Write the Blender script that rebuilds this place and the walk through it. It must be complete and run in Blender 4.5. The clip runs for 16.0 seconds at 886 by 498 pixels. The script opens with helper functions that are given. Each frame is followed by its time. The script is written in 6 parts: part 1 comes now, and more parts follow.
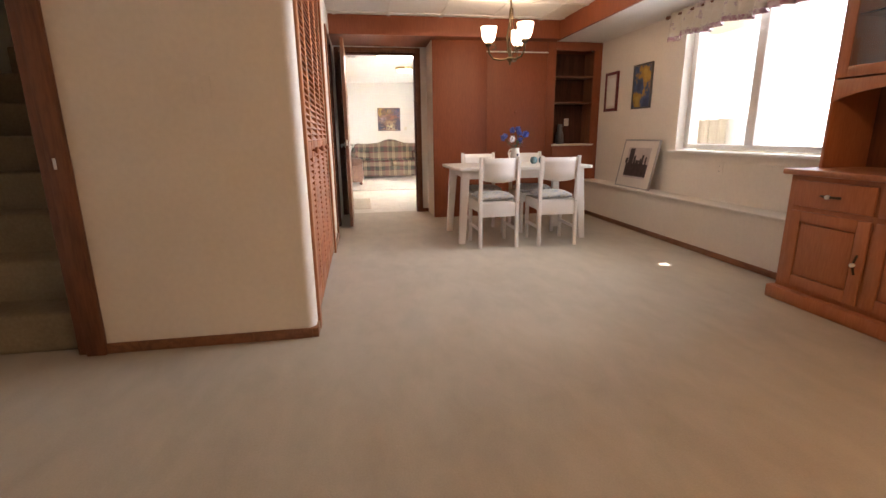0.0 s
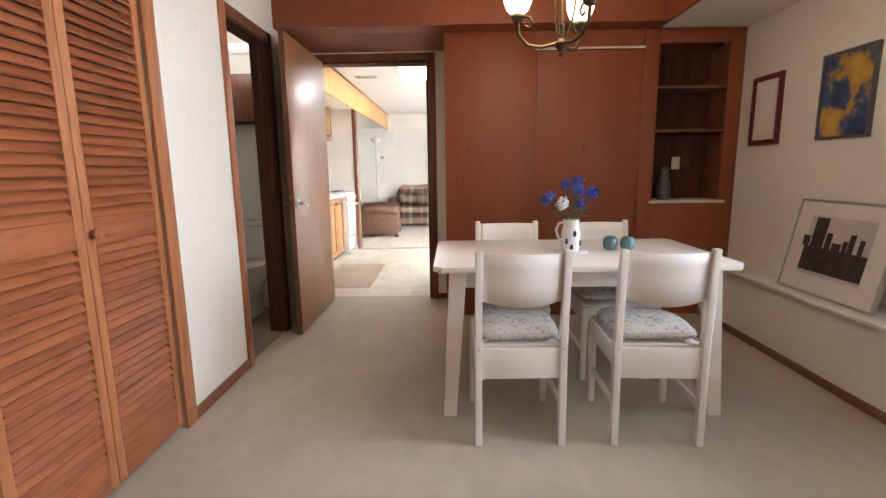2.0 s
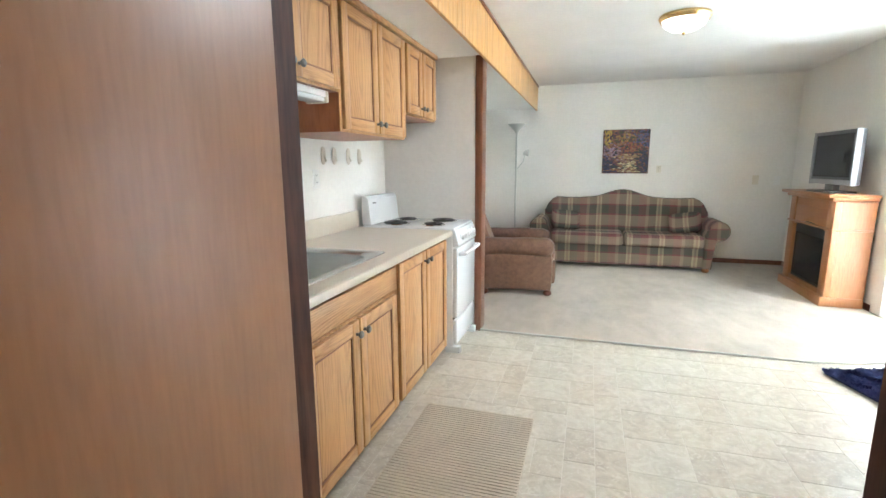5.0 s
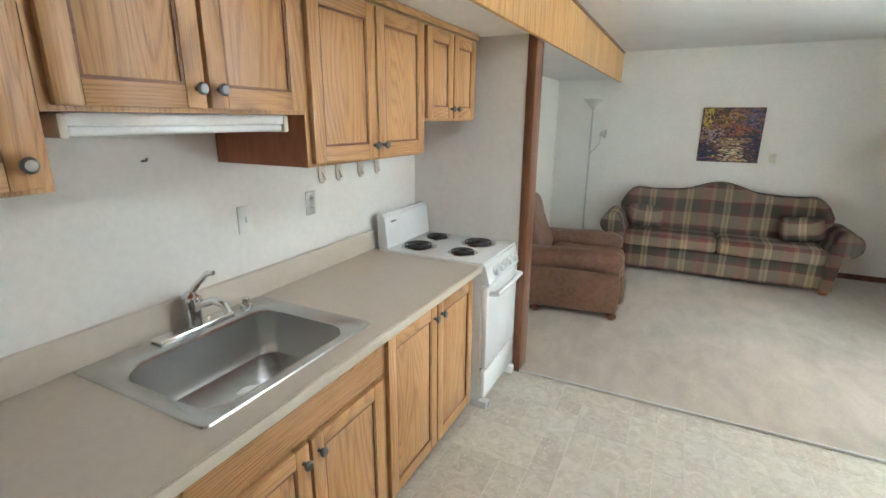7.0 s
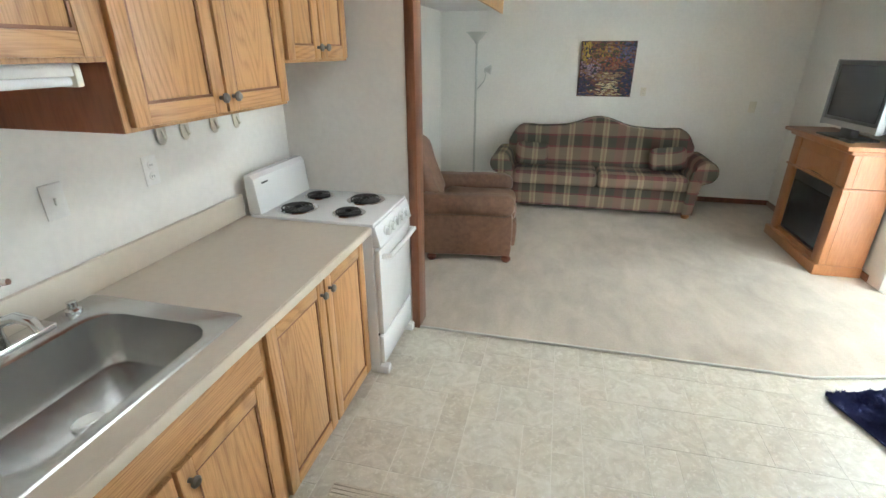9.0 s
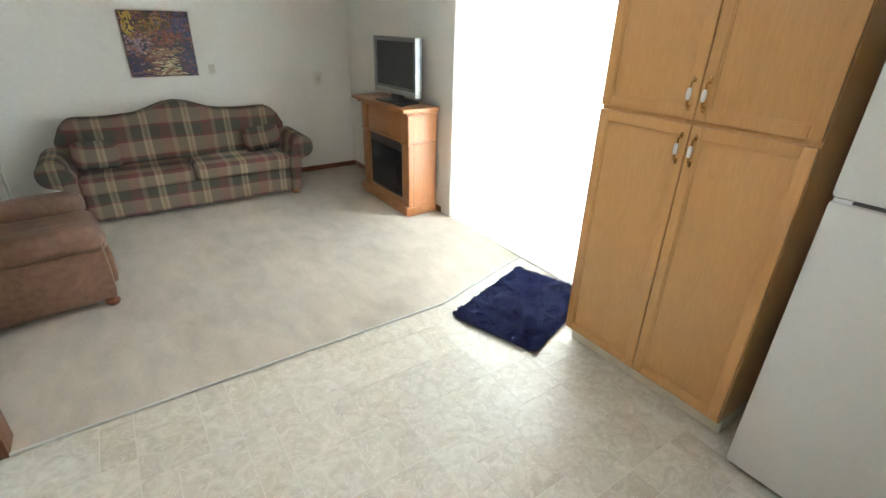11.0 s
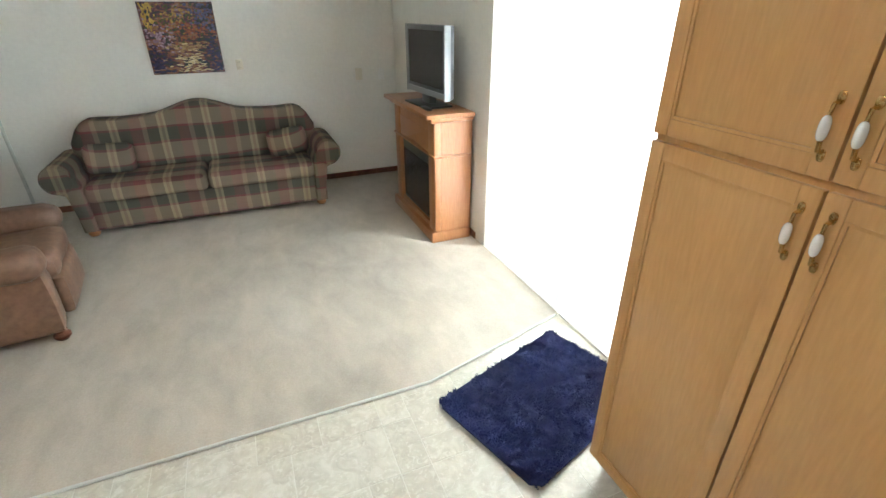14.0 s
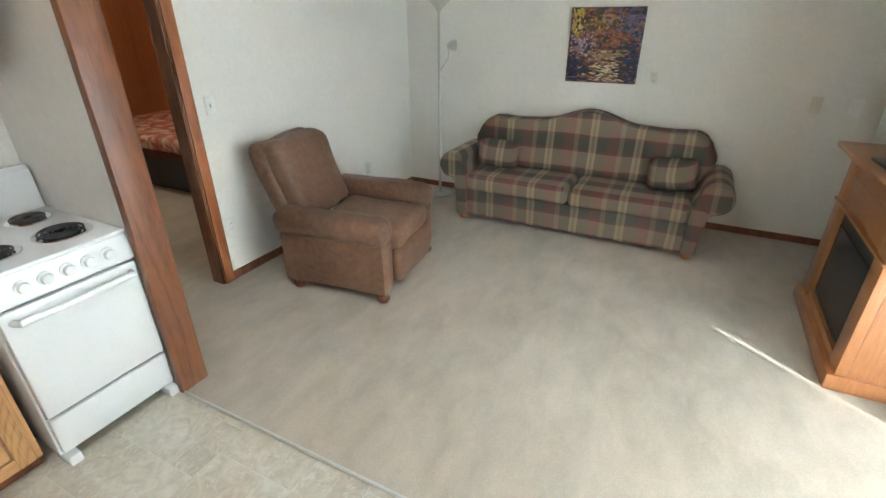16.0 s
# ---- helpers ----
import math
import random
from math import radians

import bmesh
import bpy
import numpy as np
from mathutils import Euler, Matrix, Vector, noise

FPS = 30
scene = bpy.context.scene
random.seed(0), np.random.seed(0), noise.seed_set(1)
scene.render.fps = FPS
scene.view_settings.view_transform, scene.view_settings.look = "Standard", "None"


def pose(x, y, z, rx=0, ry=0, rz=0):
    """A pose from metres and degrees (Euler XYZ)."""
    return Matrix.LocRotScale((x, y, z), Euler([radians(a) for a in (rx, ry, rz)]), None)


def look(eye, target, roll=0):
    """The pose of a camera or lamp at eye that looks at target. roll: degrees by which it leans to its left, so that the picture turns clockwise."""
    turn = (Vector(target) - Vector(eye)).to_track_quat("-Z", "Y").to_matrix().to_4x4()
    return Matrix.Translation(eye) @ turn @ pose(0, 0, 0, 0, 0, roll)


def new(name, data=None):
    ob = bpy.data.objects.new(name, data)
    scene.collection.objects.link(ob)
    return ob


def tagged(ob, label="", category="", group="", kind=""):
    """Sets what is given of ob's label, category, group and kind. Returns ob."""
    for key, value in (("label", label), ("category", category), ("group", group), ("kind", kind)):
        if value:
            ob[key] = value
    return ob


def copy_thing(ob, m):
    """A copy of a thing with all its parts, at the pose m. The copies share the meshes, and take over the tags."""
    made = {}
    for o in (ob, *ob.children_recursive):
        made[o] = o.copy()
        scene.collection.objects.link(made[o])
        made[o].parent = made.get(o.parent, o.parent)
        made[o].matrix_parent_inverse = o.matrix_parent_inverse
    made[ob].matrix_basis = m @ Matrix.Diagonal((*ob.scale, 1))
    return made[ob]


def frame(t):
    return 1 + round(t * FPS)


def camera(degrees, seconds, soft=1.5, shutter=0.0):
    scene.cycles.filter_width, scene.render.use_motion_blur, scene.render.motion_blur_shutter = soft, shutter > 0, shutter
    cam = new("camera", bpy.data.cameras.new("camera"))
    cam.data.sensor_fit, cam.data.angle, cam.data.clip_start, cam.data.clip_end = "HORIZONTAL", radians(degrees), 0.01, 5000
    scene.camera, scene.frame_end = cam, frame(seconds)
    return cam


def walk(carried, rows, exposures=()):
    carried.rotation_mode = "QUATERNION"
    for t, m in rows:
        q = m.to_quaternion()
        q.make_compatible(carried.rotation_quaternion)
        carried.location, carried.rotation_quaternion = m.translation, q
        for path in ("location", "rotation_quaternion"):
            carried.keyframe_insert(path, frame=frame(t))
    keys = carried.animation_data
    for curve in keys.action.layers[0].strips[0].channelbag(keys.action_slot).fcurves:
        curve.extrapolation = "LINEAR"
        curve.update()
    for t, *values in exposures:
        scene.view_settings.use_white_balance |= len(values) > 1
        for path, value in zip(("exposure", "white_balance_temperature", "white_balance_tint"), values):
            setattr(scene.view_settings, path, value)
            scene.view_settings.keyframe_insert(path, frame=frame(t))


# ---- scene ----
cam = camera(86.8, 16.0)
PATH = [
    (0, (0.285, -1.26, 1.063), (0.611, 0.655, 0.589), -0.7),
    (0.5, (0.494, -0.628, 1.042), (0.844, 1.296, 0.619), -0.9),
    (1, (0.799, -0.046, 1.081), (1.157, 1.885, 0.703), -1.1),
    (1.5, (1.094, 0.501, 1.132), (1.34, 2.453, 0.777), -1.0),
    (2, (1.261, 1.084, 1.186), (1.219, 3.055, 0.851), -0.8),
    (2.5, (1.273, 1.685, 1.259), (0.938, 3.629, 0.928), -0.3),
    (3, (1.196, 2.317, 1.319), (0.624, 4.203, 0.983), -0.5),
    (3.5, (1.015, 2.924, 1.317), (0.366, 4.784, 0.972), -0.6),
    (4, (0.819, 3.566, 1.284), (0.161, 5.423, 0.938), -0.4),
    (4.5, (0.683, 4.118, 1.252), (0.054, 5.985, 0.91), -0.4),
    (4.7, (0.624, 4.35, 1.261), (0.04, 6.232, 0.917), -0.3),
    (6.8, (0.623, 5.414, 1.612), (-0.185, 7.175, 1.117), 0.4),
    (7, (0.647, 5.422, 1.621), (-0.22, 7.142, 1.085), 0.4),
    (7.5, (0.675, 5.456, 1.632), (-0.25, 7.114, 1.001), 0.4),
    (8, (0.67, 5.515, 1.63), (-0.239, 7.15, 0.923), 0.3),
    (8.5, (0.64, 5.574, 1.65), (-0.117, 7.264, 0.896), 0.1),
    (9, (0.6, 5.644, 1.655), (0.171, 7.435, 0.877), 0.0),
    (9.5, (0.587, 5.722, 1.648), (0.548, 7.551, 0.842), 0.3),
    (10, (0.574, 5.799, 1.661), (0.89, 7.591, 0.83), 0.3),
    (10.2, (0.551, 5.841, 1.684), (1.032, 7.592, 0.845), 0.8),
    (12.5, (0.677, 6.081, 1.734), (2.073, 7.162, 0.796), 0.1),
    (13, (0.92, 6.208, 1.713), (2.233, 7.394, 0.78), 0.4),
    (13.5, (1.151, 6.346, 1.689), (2.2, 7.778, 0.766), 0.2),
    (14, (1.452, 6.448, 1.687), (2.135, 8.093, 0.778), -0.2),
    (14.5, (1.715, 6.594, 1.676), (1.957, 8.363, 0.773), -0.2),
    (15, (1.891, 6.752, 1.706), (1.809, 8.536, 0.805), -0.3),
    (15.5, (1.968, 6.924, 1.699), (1.517, 8.655, 0.805), -0.2),
    (16, (1.816, 7.143, 1.677), (0.994, 8.739, 0.795), -0.3),
]
EXPOSURES = [(0, 1.97, 6650, 19), (1.0, 1.93, 6200, 15), (2.0, 1.9, 6100, 14), (3.0, 1.83, 6000, 10), (3.5, 1.75, 5850, 7), (4.0, 1.65, 5700, 6), (4.7, 1.4, 5700, 6), (7.0, 0.75, 5800, 5), (16, 0.75, 5850, 4)]
walk(cam, [(t, look(eye, target, roll)) for t, eye, target, roll in PATH],
     exposures=EXPOSURES)

# ---- world, sun, large lights ----
SUN_EL, SUN_AZ = 58.0, -36.7
world = bpy.data.worlds.new("world")
scene.world = world
world.use_nodes = True
wn = world.node_tree.nodes
sky = wn.new("ShaderNodeTexSky")
sky.sky_type = "NISHITA"
sky.sun_disc = False
sky.sun_elevation = radians(SUN_EL)
sky.sun_rotation = radians(90 - SUN_AZ)
world.node_tree.links.new(sky.outputs[0], wn["Background"].inputs[0])
wn["Background"].inputs[1].default_value = 0.10


def lamp(name, kind, energy, colour, m, **settings):
    d = bpy.data.lights.new(name, kind)
    d.energy, d.color = energy, colour
    if kind == "AREA":
        d.shape, d.size, d.size_y = "RECTANGLE", settings["w"], settings["h"]
        d.spread = radians(settings["spread"])
    elif kind == "SUN":
        d.angle = radians(0.5)
    else:
        d.shadow_soft_size = settings["r"]
    ob = new(name, d)
    ob.matrix_world = m
    return ob


sun_way = Vector((math.cos(radians(SUN_EL)) * math.cos(radians(SUN_AZ)), math.cos(radians(SUN_EL)) * math.sin(radians(SUN_AZ)), math.sin(radians(SUN_EL))))
lamp("sun", "SUN", 5.0, (1, 0.95, 0.87), look(sun_way * 20, (0, 0, 0)))
# sky light standing in the openings
lamp("window_sky", "AREA", 18, (0.90, 0.96, 1.0), look((3.78, 2.28, 1.55), (0, 2.28, 1.40)), w=2.4, h=1.7, spread=100)
lamp("patio_sky", "AREA", 235, (0.92, 0.97, 1.0), look((3.32, 8.5, 1.15), (0, 8.5, 1.15)), w=1.9, h=1.8, spread=115)

# ---- materials ----


def nodes_of(name):
    m = bpy.data.materials.new(name)
    m.use_nodes = True
    nt = m.node_tree
    return m, nt, nt.nodes["Principled BSDF"]


def put(nt, kind, **inputs):
    n = nt.nodes.new(kind)
    for k, v in inputs.items():
        n.inputs[k.replace("_", " ")].default_value = v
    return n


def ramp_of(nt, stops, mode="LINEAR"):
    r = nt.nodes.new("ShaderNodeValToRGB")
    r.color_ramp.interpolation = mode
    e = r.color_ramp.elements
    while len(e) < len(stops):
        e.new(0.5)
    for el, (p, c) in zip(e, stops):
        el.position, el.color = p, (*c, 1)
    return r


def plain(name, colour, rough=0.6, metal=0.0, vary=0.08, scale=6.0, bump=0.0, bscale=200.0, coat=0.0, stretch=(1, 1, 1), each=0.0):
    """A surface with two sizes of mottling and a fine relief."""
    m, nt, b = nodes_of(name)
    L = nt.links.new
    tc = nt.nodes.new("ShaderNodeTexCoord")
    mp = put(nt, "ShaderNodeMapping")
    mp.inputs["Scale"].default_value = stretch
    place = nt.nodes.new("ShaderNodeNewGeometry").outputs["Position"] if each else tc.outputs["Object"]
    L(place, mp.inputs[0])
    big = put(nt, "ShaderNodeTexNoise", Scale=scale, Detail=4.0)
    fine = put(nt, "ShaderNodeTexNoise", Scale=scale * 14, Detail=3.0)
    L(mp.outputs[0], big.inputs["Vector"])
    L(mp.outputs[0], fine.inputs["Vector"])
    mix = put(nt, "ShaderNodeMath")
    mix.operation = "ADD"
    L(big.outputs["Fac"], mix.inputs[0])
    L(fine.outputs["Fac"], mix.inputs[1])
    if each:
        info = nt.nodes.new("ShaderNodeObjectInfo")
        mul = put(nt, "ShaderNodeMath")
        mul.operation = "MULTIPLY_ADD"
        mul.inputs[1].default_value = each
        L(info.outputs["Random"], mul.inputs[0])
        L(mix.outputs[0], mul.inputs[2])
        mix = mul
    half = put(nt, "ShaderNodeMath")
    half.operation = "MULTIPLY"
    half.inputs[1].default_value = 0.5
    L(mix.outputs[0], half.inputs[0])
    lo, hi = [c * (1 - vary * 1.6) for c in colour], [min(1, c * (1 + vary * 1.6)) for c in colour]
    r = ramp_of(nt, [(0.3, lo), (0.7, hi)])
    L(half.outputs[0], r.inputs[0])
    L(r.outputs[0], b.inputs["Base Color"])
    b.inputs["Roughness"].default_value = rough
    b.inputs["Metallic"].default_value = metal
    b.inputs["Coat Weight"].default_value = coat
    b.inputs["Coat Roughness"].default_value = 0.15
    if bump:
        bn = put(nt, "ShaderNodeTexNoise", Scale=bscale, Detail=2.0)
        L(mp.outputs[0], bn.inputs["Vector"])
        bp = put(nt, "ShaderNodeBump", Strength=bump, Distance=0.01)
        L(bn.outputs["Fac"], bp.inputs["Height"])
        L(bp.outputs[0], b.inputs["Normal"])
    return m


def wood(name, dark, light, along="z", rough=0.4, coat=0.0, ring=9.0, each=0.6, contrast=0.25, relief=0.12):
    """Grained wood: stretched noise bands with long pores."""
    m, nt, b = nodes_of(name)
    L = nt.links.new
    tc = nt.nodes.new("ShaderNodeTexCoord")
    info = nt.nodes.new("ShaderNodeObjectInfo")
    add = put(nt, "ShaderNodeVectorMath")
    add.operation = "ADD"
    sh = put(nt, "ShaderNodeVectorMath")
    sh.operation = "SCALE"
    sh.inputs[0].default_value = (7, 5, 3)
    L(info.outputs["Random"], sh.inputs["Scale"])
    L(tc.outputs["Object"], add.inputs[0])
    L(sh.outputs[0], add.inputs[1])
    mp = put(nt, "ShaderNodeMapping")
    s = {"x": (0.12, 1, 1), "y": (1, 0.12, 1), "z": (1, 1, 0.12)}[along]
    mp.inputs["Scale"].default_value = s
    L(add.outputs[0], mp.inputs[0])
    field = put(nt, "ShaderNodeTexNoise", Scale=ring * 0.55, Detail=2.0, Distortion=0.4)
    L(mp.outputs[0], field.inputs["Vector"])
    rings = put(nt, "ShaderNodeMath")
    rings.operation = "MULTIPLY"
    rings.inputs[1].default_value = 16.0
    L(field.outputs["Fac"], rings.inputs[0])
    fr = put(nt, "ShaderNodeMath")
    fr.operation = "PINGPONG"
    fr.inputs[1].default_value = 1.0
    L(rings.outputs[0], fr.inputs[0])
    pores = put(nt, "ShaderNodeTexNoise", Scale=110.0, Detail=3.0)
    L(mp.outputs[0], pores.inputs["Vector"])
    both = put(nt, "ShaderNodeMath")
    both.operation = "MULTIPLY_ADD"
    both.inputs[1].default_value = contrast * 1.6
    L(fr.outputs[0], both.inputs[0])
    L(pores.outputs["Fac"], both.inputs[2])
    r = ramp_of(nt, [(0.35, dark), (0.85, light)])
    L(both.outputs[0], r.inputs[0])
    hsv = put(nt, "ShaderNodeHueSaturation")
    val = put(nt, "ShaderNodeMath")
    val.operation = "MULTIPLY_ADD"
    val.inputs[1].default_value = each * 0.25
    val.inputs[2].default_value = 1 - each * 0.125
    L(info.outputs["Random"], val.inputs[0])
    L(val.outputs[0], hsv.inputs["Value"])
    L(r.outputs[0], hsv.inputs["Color"])
    L(hsv.outputs[0], b.inputs["Base Color"])
    b.inputs["Roughness"].default_value = rough
    b.inputs["Coat Weight"].default_value = coat
    b.inputs["Coat Roughness"].default_value = 0.2
    bp = put(nt, "ShaderNodeBump", Strength=relief, Distance=0.004)
    L(pores.outputs["Fac"], bp.inputs["Height"])
    L(bp.outputs[0], b.inputs["Normal"])
    return m


def glow(name, colour, strength):
    m, nt, b = nodes_of(name)
    b.inputs["Base Color"].default_value = (0.9, 0.88, 0.84, 1)
    b.inputs["Emission Color"].default_value = (*colour, 1)
    b.inputs["Emission Strength"].default_value = strength
    b.inputs["Roughness"].default_value = 0.35
    return m


def glass_mat(name, tint=(1, 1, 1), rough=0.0):
    m, nt, b = nodes_of(name)
    b.inputs["Base Color"].default_value = (*tint, 1)
    b.inputs["Transmission Weight"].default_value = 1
    b.inputs["Roughness"].default_value = rough
    b.inputs["IOR"].default_value = 1.45
    return m


def oak(name, dark, light, along="z"):
    """Flat-sawn oak: nested arches of thin dark growth lines, with short pores."""
    m, nt, b = nodes_of(name)
    L = nt.links.new
    tc = nt.nodes.new("ShaderNodeTexCoord")
    info = nt.nodes.new("ShaderNodeObjectInfo")
    sh = put(nt, "ShaderNodeVectorMath")
    sh.operation = "SCALE"
    sh.inputs[0].default_value = (11, 9, 6)
    L(info.outputs["Random"], sh.inputs["Scale"])
    add = put(nt, "ShaderNodeVectorMath")
    add.operation = "ADD"
    L(tc.outputs["Object"], add.inputs[0])
    L(sh.outputs[0], add.inputs[1])

    def stretched(f):
        mp = put(nt, "ShaderNodeMapping")
        mp.inputs["Scale"].default_value = {"y": (1, f, 1), "z": (1, 1, f)}[along]
        L(add.outputs[0], mp.inputs[0])
        return mp.outputs[0]
    field = put(nt, "ShaderNodeTexNoise", Scale=4.2, Detail=1.5, Roughness=0.35)
    L(stretched(0.13), field.inputs["Vector"])
    rings = put(nt, "ShaderNodeMath")
    rings.operation = "MULTIPLY"
    rings.inputs[1].default_value = 42.0
    L(field.outputs["Fac"], rings.inputs[0])
    fr = put(nt, "ShaderNodeMath")
    fr.operation = "FRACT"
    L(rings.outputs[0], fr.inputs[0])
    line = ramp_of(nt, [(0.0, (0.25, 0.25, 0.25)), (0.45, (1, 1, 1)), (0.8, (0.85, 0.85, 0.85)), (1.0, (0.25, 0.25, 0.25))])
    L(fr.outputs[0], line.inputs[0])
    pores = put(nt, "ShaderNodeTexNoise", Scale=260.0, Detail=2.0)
    L(stretched(0.035), pores.inputs["Vector"])
    tone = put(nt, "ShaderNodeTexNoise", Scale=3.0, Detail=2.0)
    L(stretched(0.4), tone.inputs["Vector"])
    a = put(nt, "ShaderNodeMath")
    a.operation = "MULTIPLY_ADD"
    a.inputs[1].default_value = 0.45
    L(line.outputs[0], a.inputs[0])
    L(pores.outputs["Fac"], a.inputs[2])
    c = put(nt, "ShaderNodeMath")
    c.operation = "MULTIPLY_ADD"
    c.inputs[1].default_value = 0.5
    L(tone.outputs["Fac"], c.inputs[0])
    L(a.outputs[0], c.inputs[2])
    r = ramp_of(nt, [(0.52, dark), (0.98, light)])
    sc = put(nt, "ShaderNodeMath")
    sc.operation = "MULTIPLY"
    sc.inputs[1].default_value = 0.8
    L(c.outputs[0], sc.inputs[0])
    L(sc.outputs[0], r.inputs[0])
    L(r.outputs[0], b.inputs["Base Color"])
    b.inputs["Roughness"].default_value = 0.42
    b.inputs["Coat Weight"].default_value = 0.15
    b.inputs["Coat Roughness"].default_value = 0.25
    bp = put(nt, "ShaderNodeBump", Strength=0.08, Distance=0.003)
    L(pores.outputs["Fac"], bp.inputs["Height"])
    L(bp.outputs[0], b.inputs["Normal"])
    return m


def carpet(name, colour, angle, amount=0.10):
    """Cut pile: broad worn patches, brushed swathes and a fine tuft grain."""
    m, nt, b = nodes_of(name)
    L = nt.links.new
    tc = nt.nodes.new("ShaderNodeTexCoord")
    turn = put(nt, "ShaderNodeMapping")
    turn.inputs["Rotation"].default_value = (0, 0, radians(angle))
    turn.inputs["Scale"].default_value = (2.0, 1.0, 1)
    L(tc.outputs["Object"], turn.inputs[0])
    patch = put(nt, "ShaderNodeTexNoise", Scale=0.8, Detail=2.0)
    swathe = put(nt, "ShaderNodeTexNoise", Scale=3.2, Detail=6.0, Roughness=0.62, Distortion=0.35)
    tuft = put(nt, "ShaderNodeTexNoise", Scale=140.0, Detail=2.0)
    L(tc.outputs["Object"], patch.inputs["Vector"])
    L(turn.outputs[0], swathe.inputs["Vector"])
    L(tc.outputs["Object"], tuft.inputs["Vector"])
    a = put(nt, "ShaderNodeMath")
    a.operation = "ADD"
    L(patch.outputs["Fac"], a.inputs[0])
    L(swathe.outputs["Fac"], a.inputs[1])
    c = put(nt, "ShaderNodeMath")
    c.operation = "MULTIPLY_ADD"
    c.inputs[1].default_value = 0.5
    L(tuft.outputs["Fac"], c.inputs[0])
    L(a.outputs[0], c.inputs[2])
    h = put(nt, "ShaderNodeMath")
    h.operation = "MULTIPLY"
    h.inputs[1].default_value = 0.4
    L(c.outputs[0], h.inputs[0])
    r = ramp_of(nt, [(0.33, [q * (1 - amount) for q in colour]), (0.67, [q * (1 + amount) for q in colour])])
    L(h.outputs[0], r.inputs[0])
    L(r.outputs[0], b.inputs["Base Color"])
    b.inputs["Roughness"].default_value = 0.95
    b.inputs["Specular IOR Level"].default_value = 0.15
    b.inputs["Sheen Weight"].default_value = 0.15
    bp = put(nt, "ShaderNodeBump", Strength=0.25, Distance=0.006)
    L(tuft.outputs["Fac"], bp.inputs["Height"])
    L(bp.outputs[0], b.inputs["Normal"])
    return m


def stone_vinyl():
    """Printed stone sheet: cloudy patches with broken pale veins, each piece a little apart."""
    m, nt, b = nodes_of("mottled_vinyl")
    L = nt.links.new
    pos = nt.nodes.new("ShaderNodeNewGeometry").outputs["Position"]
    info = nt.nodes.new("ShaderNodeObjectInfo")
    sh = put(nt, "ShaderNodeVectorMath")
    sh.operation = "SCALE"
    sh.inputs[0].default_value = (5, 8, 0)
    L(info.outputs["Random"], sh.inputs["Scale"])
    add = put(nt, "ShaderNodeVectorMath")
    add.operation = "ADD"
    L(pos, add.inputs[0])
    L(sh.outputs[0], add.inputs[1])
    cloud = put(nt, "ShaderNodeTexNoise", Scale=11.0, Detail=6.0, Roughness=0.6, Distortion=1.6)
    vein = put(nt, "ShaderNodeTexNoise", Scale=26.0, Detail=4.0, Distortion=2.2)
    L(add.outputs[0], cloud.inputs["Vector"])
    L(add.outputs[0], vein.inputs["Vector"])
    c = put(nt, "ShaderNodeMath")
    c.operation = "MULTIPLY_ADD"
    c.inputs[1].default_value = 0.16
    L(info.outputs["Random"], c.inputs[0])
    L(cloud.outputs["Fac"], c.inputs[2])
    r = ramp_of(nt, [(0.36, (0.46, 0.415, 0.335)), (0.56, (0.545, 0.50, 0.41)), (0.78, (0.64, 0.60, 0.51))])
    L(c.outputs[0], r.inputs[0])
    v = ramp_of(nt, [(0.56, (0, 0, 0)), (0.66, (0.55, 0.55, 0.55))])
    L(vein.outputs["Fac"], v.inputs[0])
    mx = nt.nodes.new("ShaderNodeMix")
    mx.data_type = "RGBA"
    L(v.outputs[0], mx.inputs[0])
    L(r.outputs[0], mx.inputs[6])
    mx.inputs[7].default_value = (0.70, 0.67, 0.59, 1)
    L(mx.outputs[2], b.inputs["Base Color"])
    b.inputs["Roughness"].default_value = 0.36
    bp = put(nt, "ShaderNodeBump", Strength=0.08, Distance=0.004)
    L(cloud.outputs["Fac"], bp.inputs["Height"])
    L(bp.outputs[0], b.inputs["Normal"])
    return m


WALL = plain("cream_wall_paint", (0.77, 0.73, 0.66), 0.75, vary=0.03, scale=2.5, bump=0.06, bscale=90)
WHITE_WALL = plain("white_wall_paint", (0.80, 0.78, 0.73), 0.75, vary=0.03, scale=2.5, bump=0.07, bscale=90)
CEIL = plain("ceiling_paint", (0.80, 0.78, 0.74), 0.85, vary=0.03, scale=3, bump=0.35, bscale=160)
CARPET = carpet("beige_carpet", (0.45, 0.40, 0.315), 40, 0.17)
CARPET_DARK = carpet("taupe_carpet", (0.44, 0.385, 0.315), 35, 0.26)
VINYL = stone_vinyl()
VINYL_JOINT = plain("vinyl_joint", (0.66, 0.63, 0.55), 0.5, vary=0.06)
BATH_FLOOR = plain("brown_bath_vinyl", (0.28, 0.22, 0.16), 0.4, vary=0.15, scale=8)
RED_PANEL = wood("reddish_wall_panel", (0.232, 0.060, 0.022), (0.29, 0.080, 0.030), "z", 0.5, ring=2.5, each=0.25, contrast=0.10, relief=0.02)
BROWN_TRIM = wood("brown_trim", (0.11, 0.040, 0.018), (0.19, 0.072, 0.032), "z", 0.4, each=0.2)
BROWN_BASE = wood("brown_baseboard", (0.16, 0.065, 0.03), (0.25, 0.11, 0.05), "y", 0.45, each=0.2)
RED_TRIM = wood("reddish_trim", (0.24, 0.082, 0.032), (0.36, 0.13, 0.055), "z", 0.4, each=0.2)
